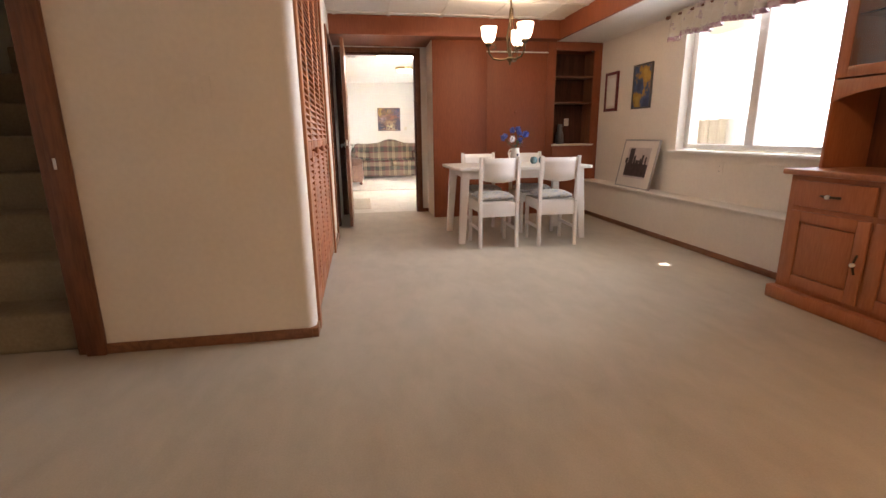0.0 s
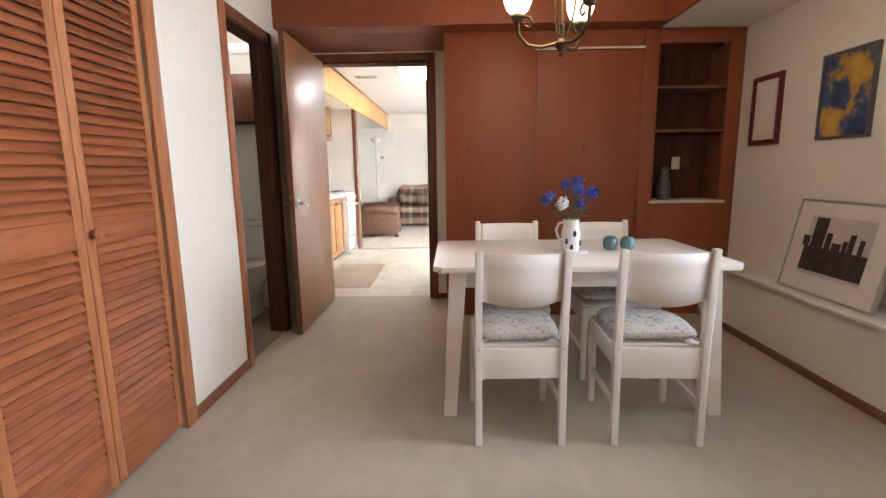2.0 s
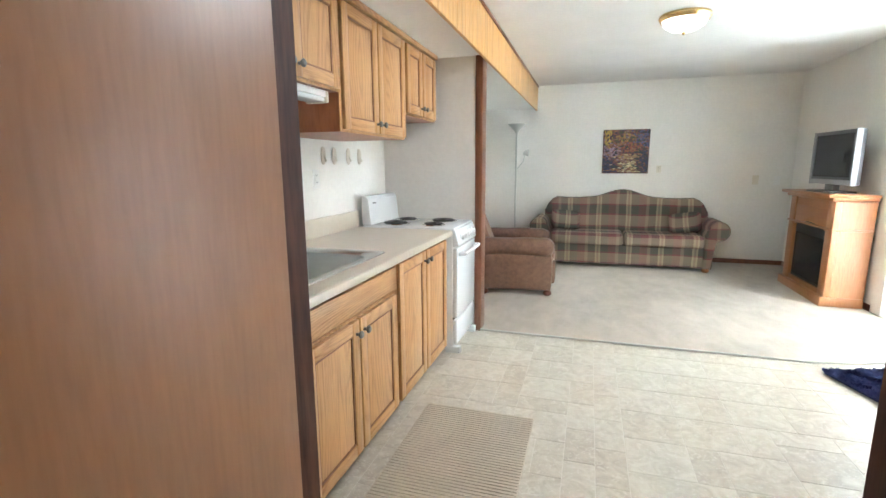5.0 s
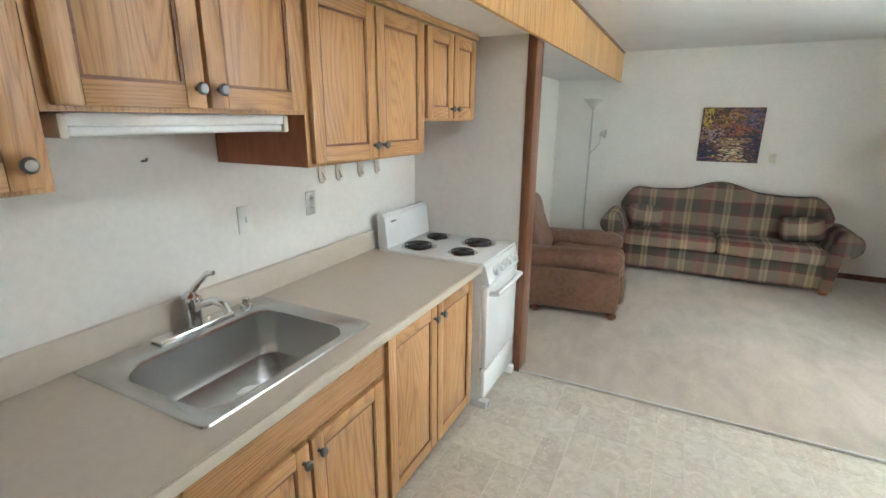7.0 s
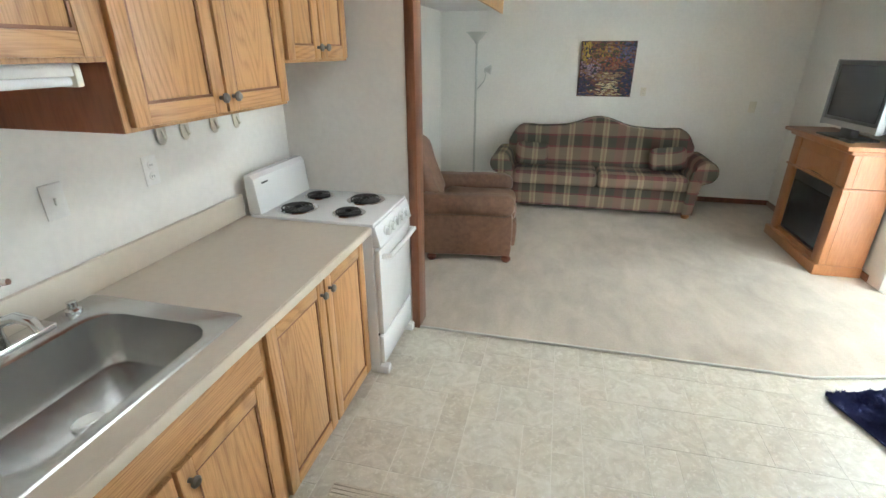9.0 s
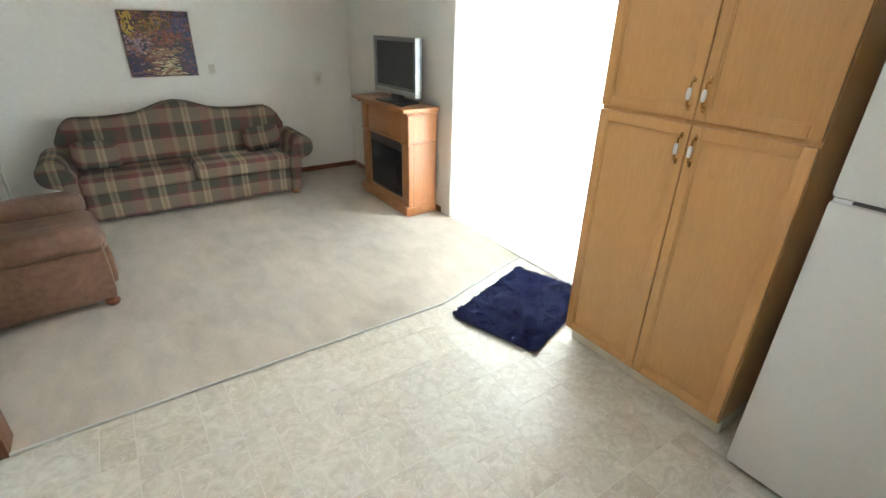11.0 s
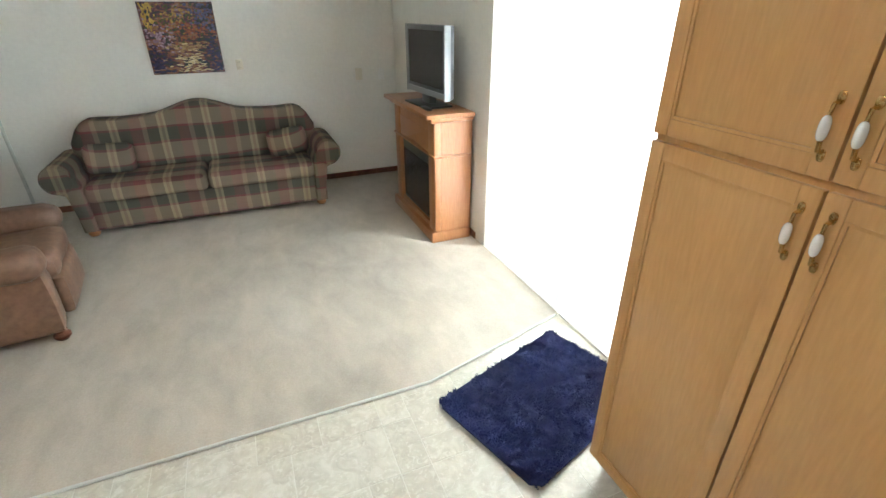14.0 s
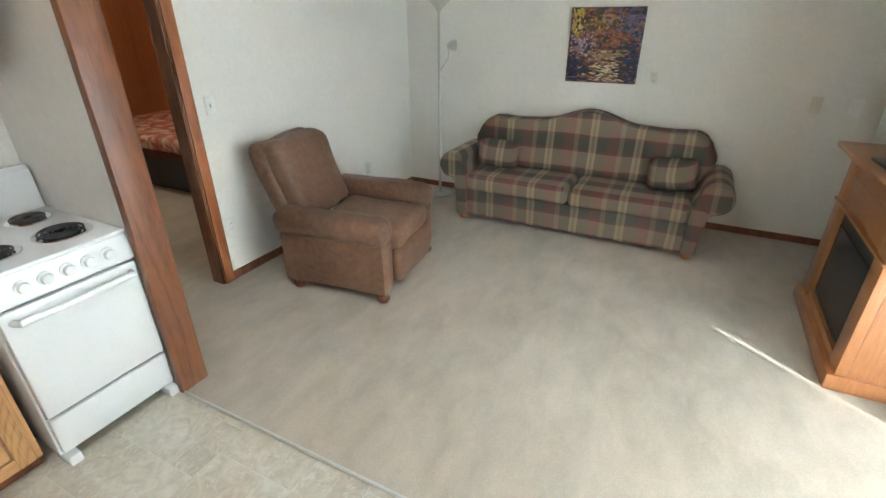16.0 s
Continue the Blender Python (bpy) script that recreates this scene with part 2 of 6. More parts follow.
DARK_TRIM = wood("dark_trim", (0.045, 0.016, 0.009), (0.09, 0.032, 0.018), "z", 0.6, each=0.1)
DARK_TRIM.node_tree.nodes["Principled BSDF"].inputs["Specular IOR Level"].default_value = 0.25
LOUVRE = wood("louvre_pine", (0.20, 0.056, 0.021), (0.34, 0.112, 0.044), "y", 0.42, each=0.7)
LOUVRE_V = wood("louvre_pine_upright", (0.30, 0.105, 0.042), (0.42, 0.17, 0.07), "z", 0.42, each=0.4)
DOOR_VENEER = wood("smooth_door_veneer", (0.29, 0.132, 0.056), (0.345, 0.162, 0.072), "z", 0.37, coat=0.0, ring=3.0, each=0.0, contrast=0.12, relief=0.015)
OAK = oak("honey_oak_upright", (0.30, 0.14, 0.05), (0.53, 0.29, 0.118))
OAK_H = oak("honey_oak_level", (0.30, 0.14, 0.05), (0.53, 0.29, 0.118), "y")
PANTRY = wood("smooth_maple_upright", (0.53, 0.29, 0.10), (0.60, 0.335, 0.125), "z", 0.36, coat=0.2, ring=3, each=0.1, contrast=0.08, relief=0.02)
BEAM_WOOD = wood("yellow_pine", (0.50, 0.26, 0.08), (0.68, 0.38, 0.13), "z", 0.4, coat=0.2, each=0.6)
HUTCH_WOOD = wood("orange_pine", (0.37, 0.122, 0.044), (0.46, 0.17, 0.066), "z", 0.38, coat=0.2, ring=4, each=0.15, contrast=0.10, relief=0.03)
FIRE_WOOD = wood("cherry_veneer", (0.36, 0.145, 0.052), (0.44, 0.195, 0.076), "z", 0.35, coat=0.2, ring=4, each=0.15, contrast=0.10, relief=0.03)
WHITE_PAINT = plain("white_furniture_paint", (0.78, 0.75, 0.71), 0.38, vary=0.025, scale=4, coat=0.1)
TRIM_WHITE = plain("white_trim_paint", (0.80, 0.79, 0.76), 0.45, vary=0.03)
LAMINATE = plain("beige_laminate", (0.62, 0.55, 0.45), 0.36, vary=0.03, scale=30)
STEEL = plain("brushed_steel", (0.56, 0.56, 0.55), 0.27, 1.0, vary=0.06, scale=5, stretch=(1, 12, 1), bump=0.05, bscale=80)
CHROME = plain("chrome", (0.78, 0.78, 0.78), 0.1, 1.0, vary=0.02)
PEWTER = plain("pewter", (0.22, 0.21, 0.20), 0.38, 1.0, vary=0.12)
NICKEL = plain("satin_nickel", (0.50, 0.47, 0.42), 0.28, 1.0, vary=0.08)
BRONZE = plain("aged_bronze", (0.11, 0.075, 0.042), 0.4, 0.9, vary=0.2)
BRASS = plain("brass", (0.66, 0.47, 0.2), 0.25, 1.0, vary=0.08)
ENAMEL = plain("white_enamel", (0.80, 0.81, 0.81), 0.22, vary=0.015, coat=0.3)
FRIDGE = plain("pebbled_fridge_white", (0.72, 0.715, 0.68), 0.42, vary=0.02, bump=0.2, bscale=350)
BLACK = plain("black_plastic", (0.02, 0.02, 0.022), 0.35, vary=0.15)
COIL = plain("burner_coil", (0.06, 0.058, 0.056), 0.5, 0.5, vary=0.2)
GREY_PLASTIC = plain("grey_plastic", (0.10, 0.10, 0.105), 0.32, vary=0.06)
SILVER = plain("silver_plastic", (0.38, 0.385, 0.39), 0.4, 0.2, vary=0.04)
SCREEN = plain("matt_screen", (0.035, 0.037, 0.042), 0.25, vary=0.04)
PORCELAIN = plain("porcelain", (0.80, 0.78, 0.74), 0.12, vary=0.015, coat=0.4)
LEATHER = plain("worn_brown_suede", (0.155, 0.082, 0.050), 0.48, vary=0.22, scale=2.2, bump=0.15, bscale=24)
FOOT_WOOD = wood("turned_foot", (0.10, 0.03, 0.015), (0.18, 0.06, 0.03), "z", 0.3)
NAVY = plain("navy_shag", (0.026, 0.030, 0.085), 0.95, vary=0.2, scale=18, bump=1.0, bscale=120)
NAVY.node_tree.nodes["Principled BSDF"].inputs["Specular IOR Level"].default_value = 0.1
RUG = plain("ribbed_rug", (0.56, 0.50, 0.40), 0.9, vary=0.1, bump=0.6, bscale=300)
IVORY = plain("ivory_plate", (0.70, 0.66, 0.55), 0.4, vary=0.03)
PAPER = plain("white_paper", (0.78, 0.77, 0.74), 0.8, vary=0.03)
GLASS = glass_mat("clear_glass")
FROST = glow("lit_frosted_shade", (1.0, 0.80, 0.52), 1.8)
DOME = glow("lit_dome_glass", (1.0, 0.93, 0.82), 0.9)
# slight glow added to the glass of an unlit bathroom fixture
ADDED_GLOW = glow("fixture_added_glow", (1.0, 0.9, 0.78), 0.12)
TUBE = glow("lit_panel_diffuser", (1.0, 0.98, 0.95), 9.5)
LAMP_GLASS = plain("lamp_shade_plastic", (0.52, 0.52, 0.48), 0.4, vary=0.03)
CERAMIC = plain("white_ceramic", (0.78, 0.77, 0.74), 0.15, vary=0.02, coat=0.3)
BLUE_GLAZE = plain("blue_glaze", (0.02, 0.03, 0.10), 0.2, vary=0.3)
PETAL = plain("blue_petal", (0.06, 0.09, 0.36), 0.7, vary=0.4, scale=30)
PETAL_WHITE = plain("white_petal", (0.7, 0.7, 0.72), 0.7, vary=0.15, scale=30)
LEAF = plain("dusty_leaf", (0.06, 0.09, 0.04), 0.6, vary=0.3, scale=30)
TEAL = plain("teal_glass_ball", (0.10, 0.19, 0.21), 0.15, vary=0.25, coat=0.5)
GRASS = plain("dry_grass", (0.20, 0.19, 0.10), 0.95, vary=0.3, scale=2)
FENCE = wood("fence_board", (0.34, 0.26, 0.17), (0.48, 0.38, 0.26), "z", 0.7)
BARK = plain("bark", (0.14, 0.10, 0.07), 0.9, vary=0.3, scale=10)
STAIR = plain("stair_carpet", (0.36, 0.30, 0.20), 0.95, vary=0.12, scale=4, bump=0.9, bscale=420)
ORANGE_WALL = wood("orange_bedroom_panel", (0.40, 0.135, 0.045), (0.52, 0.20, 0.07), "z", 0.4, each=0.1, contrast=0.12)
MAROON = plain("maroon_frame", (0.14, 0.018, 0.025), 0.4, vary=0.08)
MAT_BOARD = plain("mat_board", (0.72, 0.68, 0.63), 0.8, vary=0.03)
INK = plain("dark_print", (0.05, 0.04, 0.045), 0.4, vary=0.35, scale=20)
PRINT_SKY = plain("pale_print_sky", (0.55, 0.50, 0.49), 0.4, vary=0.1)


def multi(name, stops, scale, rough=0.6, detail=5.0, stretch=(1, 1, 1), bump=0.0):
    """A many-coloured surface by noise."""
    m, nt, b = nodes_of(name)
    L = nt.links.new
    tc = nt.nodes.new("ShaderNodeTexCoord")
    mp = put(nt, "ShaderNodeMapping")
    mp.inputs["Scale"].default_value = stretch
    L(tc.outputs["Object"], mp.inputs[0])
    n = put(nt, "ShaderNodeTexNoise", Scale=scale, Detail=detail, Roughness=0.65)
    L(mp.outputs[0], n.inputs["Vector"])
    r = ramp_of(nt, stops)
    L(n.outputs["Fac"], r.inputs[0])
    L(r.outputs[0], b.inputs["Base Color"])
    b.inputs["Roughness"].default_value = rough
    if bump:
        bp = put(nt, "ShaderNodeBump", Strength=bump, Distance=0.01)
        L(n.outputs["Fac"], bp.inputs["Height"])
        L(bp.outputs[0], b.inputs["Normal"])
    return m


FLORAL = multi("blue_floral_cotton", [(0.30, (0.10, 0.14, 0.24)), (0.42, (0.42, 0.45, 0.50)), (0.52, (0.60, 0.57, 0.52)), (0.62, (0.25, 0.27, 0.22)), (0.70, (0.45, 0.28, 0.28))], 22, 0.9)
GARDEN = multi("garden_painting", [(0.32, (0.025, 0.025, 0.08)), (0.43, (0.03, 0.045, 0.03)), (0.50, (0.10, 0.03, 0.07)), (0.56, (0.26, 0.13, 0.03)), (0.62, (0.20, 0.14, 0.20)), (0.74, (0.50, 0.40, 0.22))], 14, 0.55, 7.0, (1, 1, 2.2))
BLUE_POSTER = multi("blue_yellow_poster", [(0.35, (0.03, 0.05, 0.12)), (0.48, (0.05, 0.10, 0.22)), (0.55, (0.42, 0.24, 0.04)), (0.68, (0.55, 0.36, 0.08))], 5, 0.4, 3.0)
BEDDING = multi("red_patterned_bedspread", [(0.40, (0.30, 0.05, 0.03)), (0.50, (0.42, 0.14, 0.08)), (0.58, (0.55, 0.38, 0.28))], 8, 0.9)
VALANCE = multi("printed_valance", [(0.40, (0.68, 0.64, 0.56)), (0.55, (0.72, 0.69, 0.62)), (0.62, (0.50, 0.42, 0.48)), (0.70, (0.62, 0.58, 0.40))], 14, 0.9)
VALANCE_EDGE = multi("plum_valance_border", [(0.40, (0.40, 0.22, 0.30)), (0.58, (0.62, 0.55, 0.55))], 25, 0.9)


def band_chain(nt, src, period, stops):
    L = nt.links.new
    d = put(nt, "ShaderNodeMath")
    d.operation = "DIVIDE"
    d.inputs[1].default_value = period
    f = put(nt, "ShaderNodeMath")
    f.operation = "FRACT"
    L(src, d.inputs[0])
    L(d.outputs[0], f.inputs[0])
    r = ramp_of(nt, stops, "CONSTANT")
    L(f.outputs[0], r.inputs[0])
    return r.outputs[0]


def plaid_mat():
    m, nt, b = nodes_of("plaid_upholstery")
    L = nt.links.new
    tc = nt.nodes.new("ShaderNodeTexCoord")
    sp = nt.nodes.new("ShaderNodeSeparateXYZ")
    wob = put(nt, "ShaderNodeTexNoise", Scale=3.0, Detail=1.0)
    L(tc.outputs["Object"], wob.inputs["Vector"])
    wmul = put(nt, "ShaderNodeVectorMath")
    wmul.operation = "MULTIPLY_ADD"
    wmul.inputs[1].default_value = (0.02, 0.02, 0.02)
    L(wob.outputs["Color"], wmul.inputs[0])
    L(tc.outputs["Object"], wmul.inputs[2])
    L(wmul.outputs[0], sp.inputs[0])
    v = put(nt, "ShaderNodeMath")
    v.operation = "SUBTRACT"
    L(sp.outputs["Z"], v.inputs[0])
    L(sp.outputs["Y"], v.inputs[1])
    green, plum, tan, cream = (0.074, 0.070, 0.055), (0.155, 0.052, 0.052), (0.255, 0.188, 0.128), (0.40, 0.335, 0.205)
    weft = band_chain(nt, v.outputs[0], 0.25, [(0.0, tan), (0.48, plum), (0.55, green), (0.93, plum)])
    warp = band_chain(nt, sp.outputs["X"], 0.37, [(0.0, cream), (0.055, tan), (0.12, cream), (0.175, green), (0.42, plum), (0.66, tan), (0.76, green)])
    mx = nt.nodes.new("ShaderNodeMix")
    mx.data_type = "RGBA"
    mx.inputs[0].default_value = 0.40
    L(weft, mx.inputs[6])
    L(warp, mx.inputs[7])
    L(mx.outputs[2], b.inputs["Base Color"])
    b.inputs["Roughness"].default_value = 0.95
    n = put(nt, "ShaderNodeTexNoise", Scale=250.0)
    bp = put(nt, "ShaderNodeBump", Strength=0.5, Distance=0.005)
    L(n.outputs["Fac"], bp.inputs["Height"])
    L(bp.outputs[0], b.inputs["Normal"])
    return m


PLAID = plaid_mat()


def blind_mat():
    m, nt, b = nodes_of("translucent_blind")
    t = put(nt, "ShaderNodeBsdfTranslucent")
    t.inputs["Color"].default_value = (0.85, 0.85, 0.83, 1)
    mx = nt.nodes.new("ShaderNodeMixShader")
    mx.inputs[0].default_value = 0.6
    b.inputs["Base Color"].default_value = (0.8, 0.8, 0.78, 1)
    nt.links.new(b.outputs[0], mx.inputs[1])
    nt.links.new(t.outputs[0], mx.inputs[2])
    nt.links.new(mx.outputs[0], nt.nodes["Material Output"].inputs["Surface"])
    return m


BLIND = blind_mat()

# ---- building helpers ----


def box(bm, x0, x1, y0, y1, z0, z1, bevel=0.0, seg=2):
    """Adds a block, with rounded edges where bevel is given."""
    vs = [bm.verts.new((x, y, z)) for z in (z0, z1) for y in (y0, y1) for x in (x0, x1)]
    fs = [bm.faces.new([vs[i] for i in q]) for q in ((0, 2, 3, 1), (4, 5, 7, 6), (0, 1, 5, 4), (2, 6, 7, 3), (0, 4, 6, 2), (1, 3, 7, 5))]
    if bevel:
        es = list({e for f in fs for e in f.edges})
        bmesh.ops.bevel(bm, geom=es, offset=bevel, segments=seg, profile=0.5, affect="EDGES", clamp_overlap=True)
    return bm


def prism(bm, outline, a0, a1, axis="y", bevel=0.0, seg=2):
    """Extrudes an outline along an axis: (x, z) along y, (y, z) along x, (x, y) along z."""
    def at(p, a):
        return {"y": (p[0], a, p[1]), "x": (a, p[0], p[1]), "z": (p[0], p[1], a)}[axis]
    lo = [bm.verts.new(at(p, a0)) for p in outline]
    hi = [bm.verts.new(at(p, a1)) for p in outline]
    n = len(outline)
    fs = [bm.faces.new(lo), bm.faces.new(hi[::-1])]
    caps = set(fs[0].edges) | set(fs[1].edges)
    for i in range(n):
        fs.append(bm.faces.new((lo[i], hi[i], hi[(i + 1) % n], lo[(i + 1) % n])))
    if bevel:
        bmesh.ops.bevel(bm, geom=list(caps), offset=bevel, segments=seg, profile=0.5, affect="EDGES", clamp_overlap=True)
    bmesh.ops.recalc_face_normals(bm, faces=bm.faces)
    return bm


def lathe(bm, profile, at=(0, 0, 0), n=24, axis="z"):
    """Turns a profile of (radius, height) about an axis through at."""
    rings = []
    for r, h in profile:
        ring = []
        for i in range(n):
            a = 2 * math.pi * i / n
            c, s = r * math.cos(a), r * math.sin(a)
            p = {"z": (c, s, h), "x": (h, c, s), "y": (s, h, c)}[axis]
            ring.append(bm.verts.new(Vector(p) + Vector(at)))
        rings.append(ring)
    for a, b in zip(rings, rings[1:]):
        for i in range(n):
            bm.faces.new((a[i], a[(i + 1) % n], b[(i + 1) % n], b[i]))
    for ring in (rings[0], rings[-1]):
        if (ring[0].co - ring[n // 2].co).length > 1e-5:
            bm.faces.new(ring)
    bmesh.ops.remove_doubles(bm, verts=[v for r in rings for v in r], dist=1e-6)
    bmesh.ops.recalc_face_normals(bm, faces=bm.faces)
    return bm


def tube(bm, points, r, n=8, taper=None):
    """Sweeps a circle along points."""
    pts = [Vector(p) for p in points]
    rings = []
    up = Vector((0.13, 0.21, 0.97))
    for i, p in enumerate(pts):
        d = (pts[min(i + 1, len(pts) - 1)] - pts[max(i - 1, 0)]).normalized()
        a = d.cross(up)
        if a.length < 0.05:
            a = d.cross(Vector((1, 0, 0)))
        a.normalize()
        c = d.cross(a)
        q = r if taper is None else r + (taper - r) * i / (len(pts) - 1)
        rings.append([bm.verts.new(p + q * (math.cos(2 * math.pi * k / n) * a + math.sin(2 * math.pi * k / n) * c)) for k in range(n)])
    for a, b in zip(rings, rings[1:]):
        for k in range(n):
            bm.faces.new((a[k], a[(k + 1) % n], b[(k + 1) % n], b[k]))
    bm.faces.new(rings[0])
    bm.faces.new(rings[-1][::-1])
    bmesh.ops.recalc_face_normals(bm, faces=bm.faces)
    return bm


def puff(bm, cx, cy, cz, sx, sy, sz, power=4.0, nu=20, nv=12):
    """A cushion: a rounded block between ball and box."""
    def sp(c, e):
        return math.copysign(abs(c) ** (2 / e), c)
    rows = []
    for j in range(nv + 1):
        v = -math.pi / 2 + math.pi * j / nv
        rows.append([bm.verts.new((cx + sx * sp(math.cos(v), 2.6) * sp(math.cos(2 * math.pi * i / nu), power), cy + sy * sp(math.cos(v), 2.6) * sp(math.sin(2 * math.pi * i / nu), power), cz + sz * sp(math.sin(v), 2.6))) for i in range(nu)])
    for a, b in zip(rows, rows[1:]):
        for i in range(nu):
            bm.faces.new((a[i], a[(i + 1) % nu], b[(i + 1) % nu], b[i]))
    bmesh.ops.remove_doubles(bm, verts=[v for r in rows for v in r], dist=1e-5)
    bmesh.ops.recalc_face_normals(bm, faces=bm.faces)
    return bm


def mesh_of(name, bm, material, smooth=None):
    me = bpy.data.meshes.new(name)
    bm.normal_update()
    if smooth is not None:
        for f in bm.faces:
            f.smooth = True
        for e in bm.edges:
            if len(e.link_faces) == 2 and e.calc_face_angle(0) > radians(smooth):
                e.smooth = False
    bm.to_mesh(me)
    bm.free()
    me.materials.append(material)
    return me


def part(name, bm, material, parent=None, label="", smooth=35):
    ob = new(name, mesh_of(name, bm, material, smooth))
    if parent is not None:
        ob.parent = parent
    if label:
        ob["label"] = label
    return ob


def thing(name, label, category, group="", kind="", at=(0, 0, 0)):
    ob = new(name)
    ob.location = at
    return tagged(ob, label, category, group, kind)


def B(*a, **k):
    return box(bmesh.new(), *a, **k)


def setting(name, bm, material, label, category="wall"):
    return tagged(part(name, bm, material, None, "", 35), label, category, "", "structure")


def boxes(*blocks, bevel=0.0):
    bm = bmesh.new()
    for b in blocks:
        box(bm, *b, bevel=bevel)
    return bm


def ring_wall(bm, axis, c0, c1, a0, a1, z0, z1, holes):
    """A wall slab across axis from c0 to c1, along the other axis a0..a1, with holes (b0, b1, h0, h1)."""
    def put_box(p0, p1, q0, q1):
        if p1 - p0 > 1e-4 and q1 - q0 > 1e-4:
            if axis == "x":
                box(bm, c0, c1, p0, p1, q0, q1)
            else:
                box(bm, p0, p1, c0, c1, q0, q1)
    a = a0
    for b0, b1, h0, h1 in sorted(holes):
        put_box(a, b0, z0, z1)
        put_box(b0, b1, z0, h0)
        put_box(b0, b1, h1, z1)
        a = b1
    put_box(a, a1, z0, z1)
    return bm


# ---- structure ----
XR, YP, YB, ZA, ZK = 3.45, 4.80, 11.565, 2.40, 2.38
ground = setting("ground", boxes((-60, 80, -60, 80, -0.5, -0.22)), GRASS, "dry pale grass outside the house", "ground")
setting("floor_dining", boxes((-2.4, 3.6, -3.1, 5.40, -0.2, 0.0)), CARPET, "worn beige carpet of the dining room", "floor")
setting("floor_bathroom", boxes((-1.25, -0.02, 3.2, 5.45, -0.19, 0.004)), BATH_FLOOR, "brown mottled bathroom vinyl floor", "floor")
kitchen_floor = setting("floor_kitchen", boxes((-1.0, 3.25, 5.40, 8.42, -0.2, -0.001)), VINYL_JOINT, "mottled beige vinyl tile kitchen floor", "floor")
bm = prism(bmesh.new(), [(-0.95, 8.145), (2.09, 8.145), (3.03, 8.40), (3.03, 11.6), (-0.95, 11.6)], -0.02, 0.012, "z")
setting("floor_living", bm, CARPET_DARK, "light taupe carpet of the living room", "floor")
setting("floor_living_base", boxes((-5, 3.25, 8.42, 11.8, -0.2, -0.021)), CARPET_DARK, "underlay below the living room carpet", "floor")
setting("floor_bedroom", boxes((-5, -0.95, 8.1, 11.8, -0.02, 0.01)), CARPET_DARK, "beige bedroom carpet", "floor")
bm = tube(bmesh.new(), [(-0.15, 8.14, 0.012), (2.09, 8.14, 0.012), (3.0, 8.385, 0.012)], 0.008, 6)
setting("trim_carpet_edge", bm, LAMP_GLASS, "thin metal strip along the carpet edge", "trim")

# dining room walls
bm = ring_wall(bmesh.new(), "x", -0.11, 0.0, 1.31, 5.33, 0, ZA, [(1.36, 3.10, 0.0, 2.34), (3.832, 4.45, 0.0, 2.06)])
setting("wall_closet", bm, WALL, "cream painted wall with closet and bathroom openings")
corner = [(-0.05 + 0.05 * math.sin(radians(9 * k)), 1.25 - 0.05 * math.cos(radians(9 * k))) for k in range(11)]
setting("wall_closet_end", prism(bmesh.new(), [(-1.05, 1.2)] + corner + [(0.0, 1.31), (-1.05, 1.31)], 0, ZA, "z"), WALL, "cream painted wall beside the stairs")
setting("closet_interior", boxes((-0.62, -0.58, 1.31, 3.2, 0, ZA), (-0.58, -0.11, 3.12, 3.2, 0, ZA)), WALL, "plain wall behind the louvred closet doors")
bm = ring_wall(bmesh.new(), "x", XR, XR + 0.24, -3.1, 5.33, 0.45, ZA, [(1.30, 3.15, 0.88, 2.12)])
setting("wall_window", bm, WALL, "cream painted wall with a wide window")
setting("wall_ledge", boxes((3.25, XR + 0.24, -3.1, YP, 0, 0.43)), WALL, "cream low foundation wall below the window")
setting("trim_ledge", B(3.215, XR, -3.1, YP, 0.43, 0.452, bevel=0.006), WALL, "cream painted ledge cap", "trim")
setting("wall_behind", boxes((-2.4, 3.6, -3.2, -3.1, 0, ZA)), WALL, "cream painted wall of the dining room")
setting("wall_stairs", boxes((-2.4, -2.3, -3.1, 5.4, 0, ZA), (-2.3, -1.25, 3.6, 3.7, 0, ZA)), WALL, "cream painted wall of the stairwell")
bm = boxes((-2.4, 3.7, -3.2, 5.33, ZA, ZA + 0.1))
for i in range(13):
    box(bm, -2.3, 2.79, -2.85 + 0.61 * i, -2.81 + 0.61 * i, ZA - 0.012, ZA)
for i in range(5):
    box(bm, 0.05 + 0.61 * i, 0.09 + 0.61 * i, -3.1, 4.6, ZA - 0.010, ZA)
setting("ceiling_dining", bm, CEIL, "white panelled ceiling with thin battens", "ceiling")
setting("beam_back", B(0.0, 2.77, 4.60, YP - 0.002, 2.19, ZA - 0.001), RED_PANEL, "reddish brown boxed beam", "beam")
setting("beam_window", B(2.77, 2.80, -3.1, YP - 0.002, 2.185, ZA - 0.001), RED_PANEL, "reddish brown beam side", "beam")
setting("ceiling_soffit", boxes((2.80, XR, -3.1, YP, 2.195, 2.30)), CEIL, "white lowered ceiling over the window", "ceiling")
panel_wall = setting("wall_panel", boxes((1.24, 2.76, YP + 0.02, 5.33, 0, ZA), (2.76, 3.7, YP + 0.30, 5.33, 0, ZA), (2.76, 3.45, YP + 0.02, YP + 0.30, 0, 0.90)), RED_PANEL, "reddish brown panelled wall")
part("panel", B(1.21, 1.909, YP, YP + 0.02, 0.0, 2.19, bevel=0.001), RED_PANEL, panel_wall)
part("panel", B(1.91, 2.70, YP - 0.003, YP + 0.02, 0.0, 2.05, bevel=0.001), RED_PANEL, panel_wall)
part("panel", B(1.91, 2.70, YP, YP + 0.02, 2.056, 2.19), RED_PANEL, panel_wall)
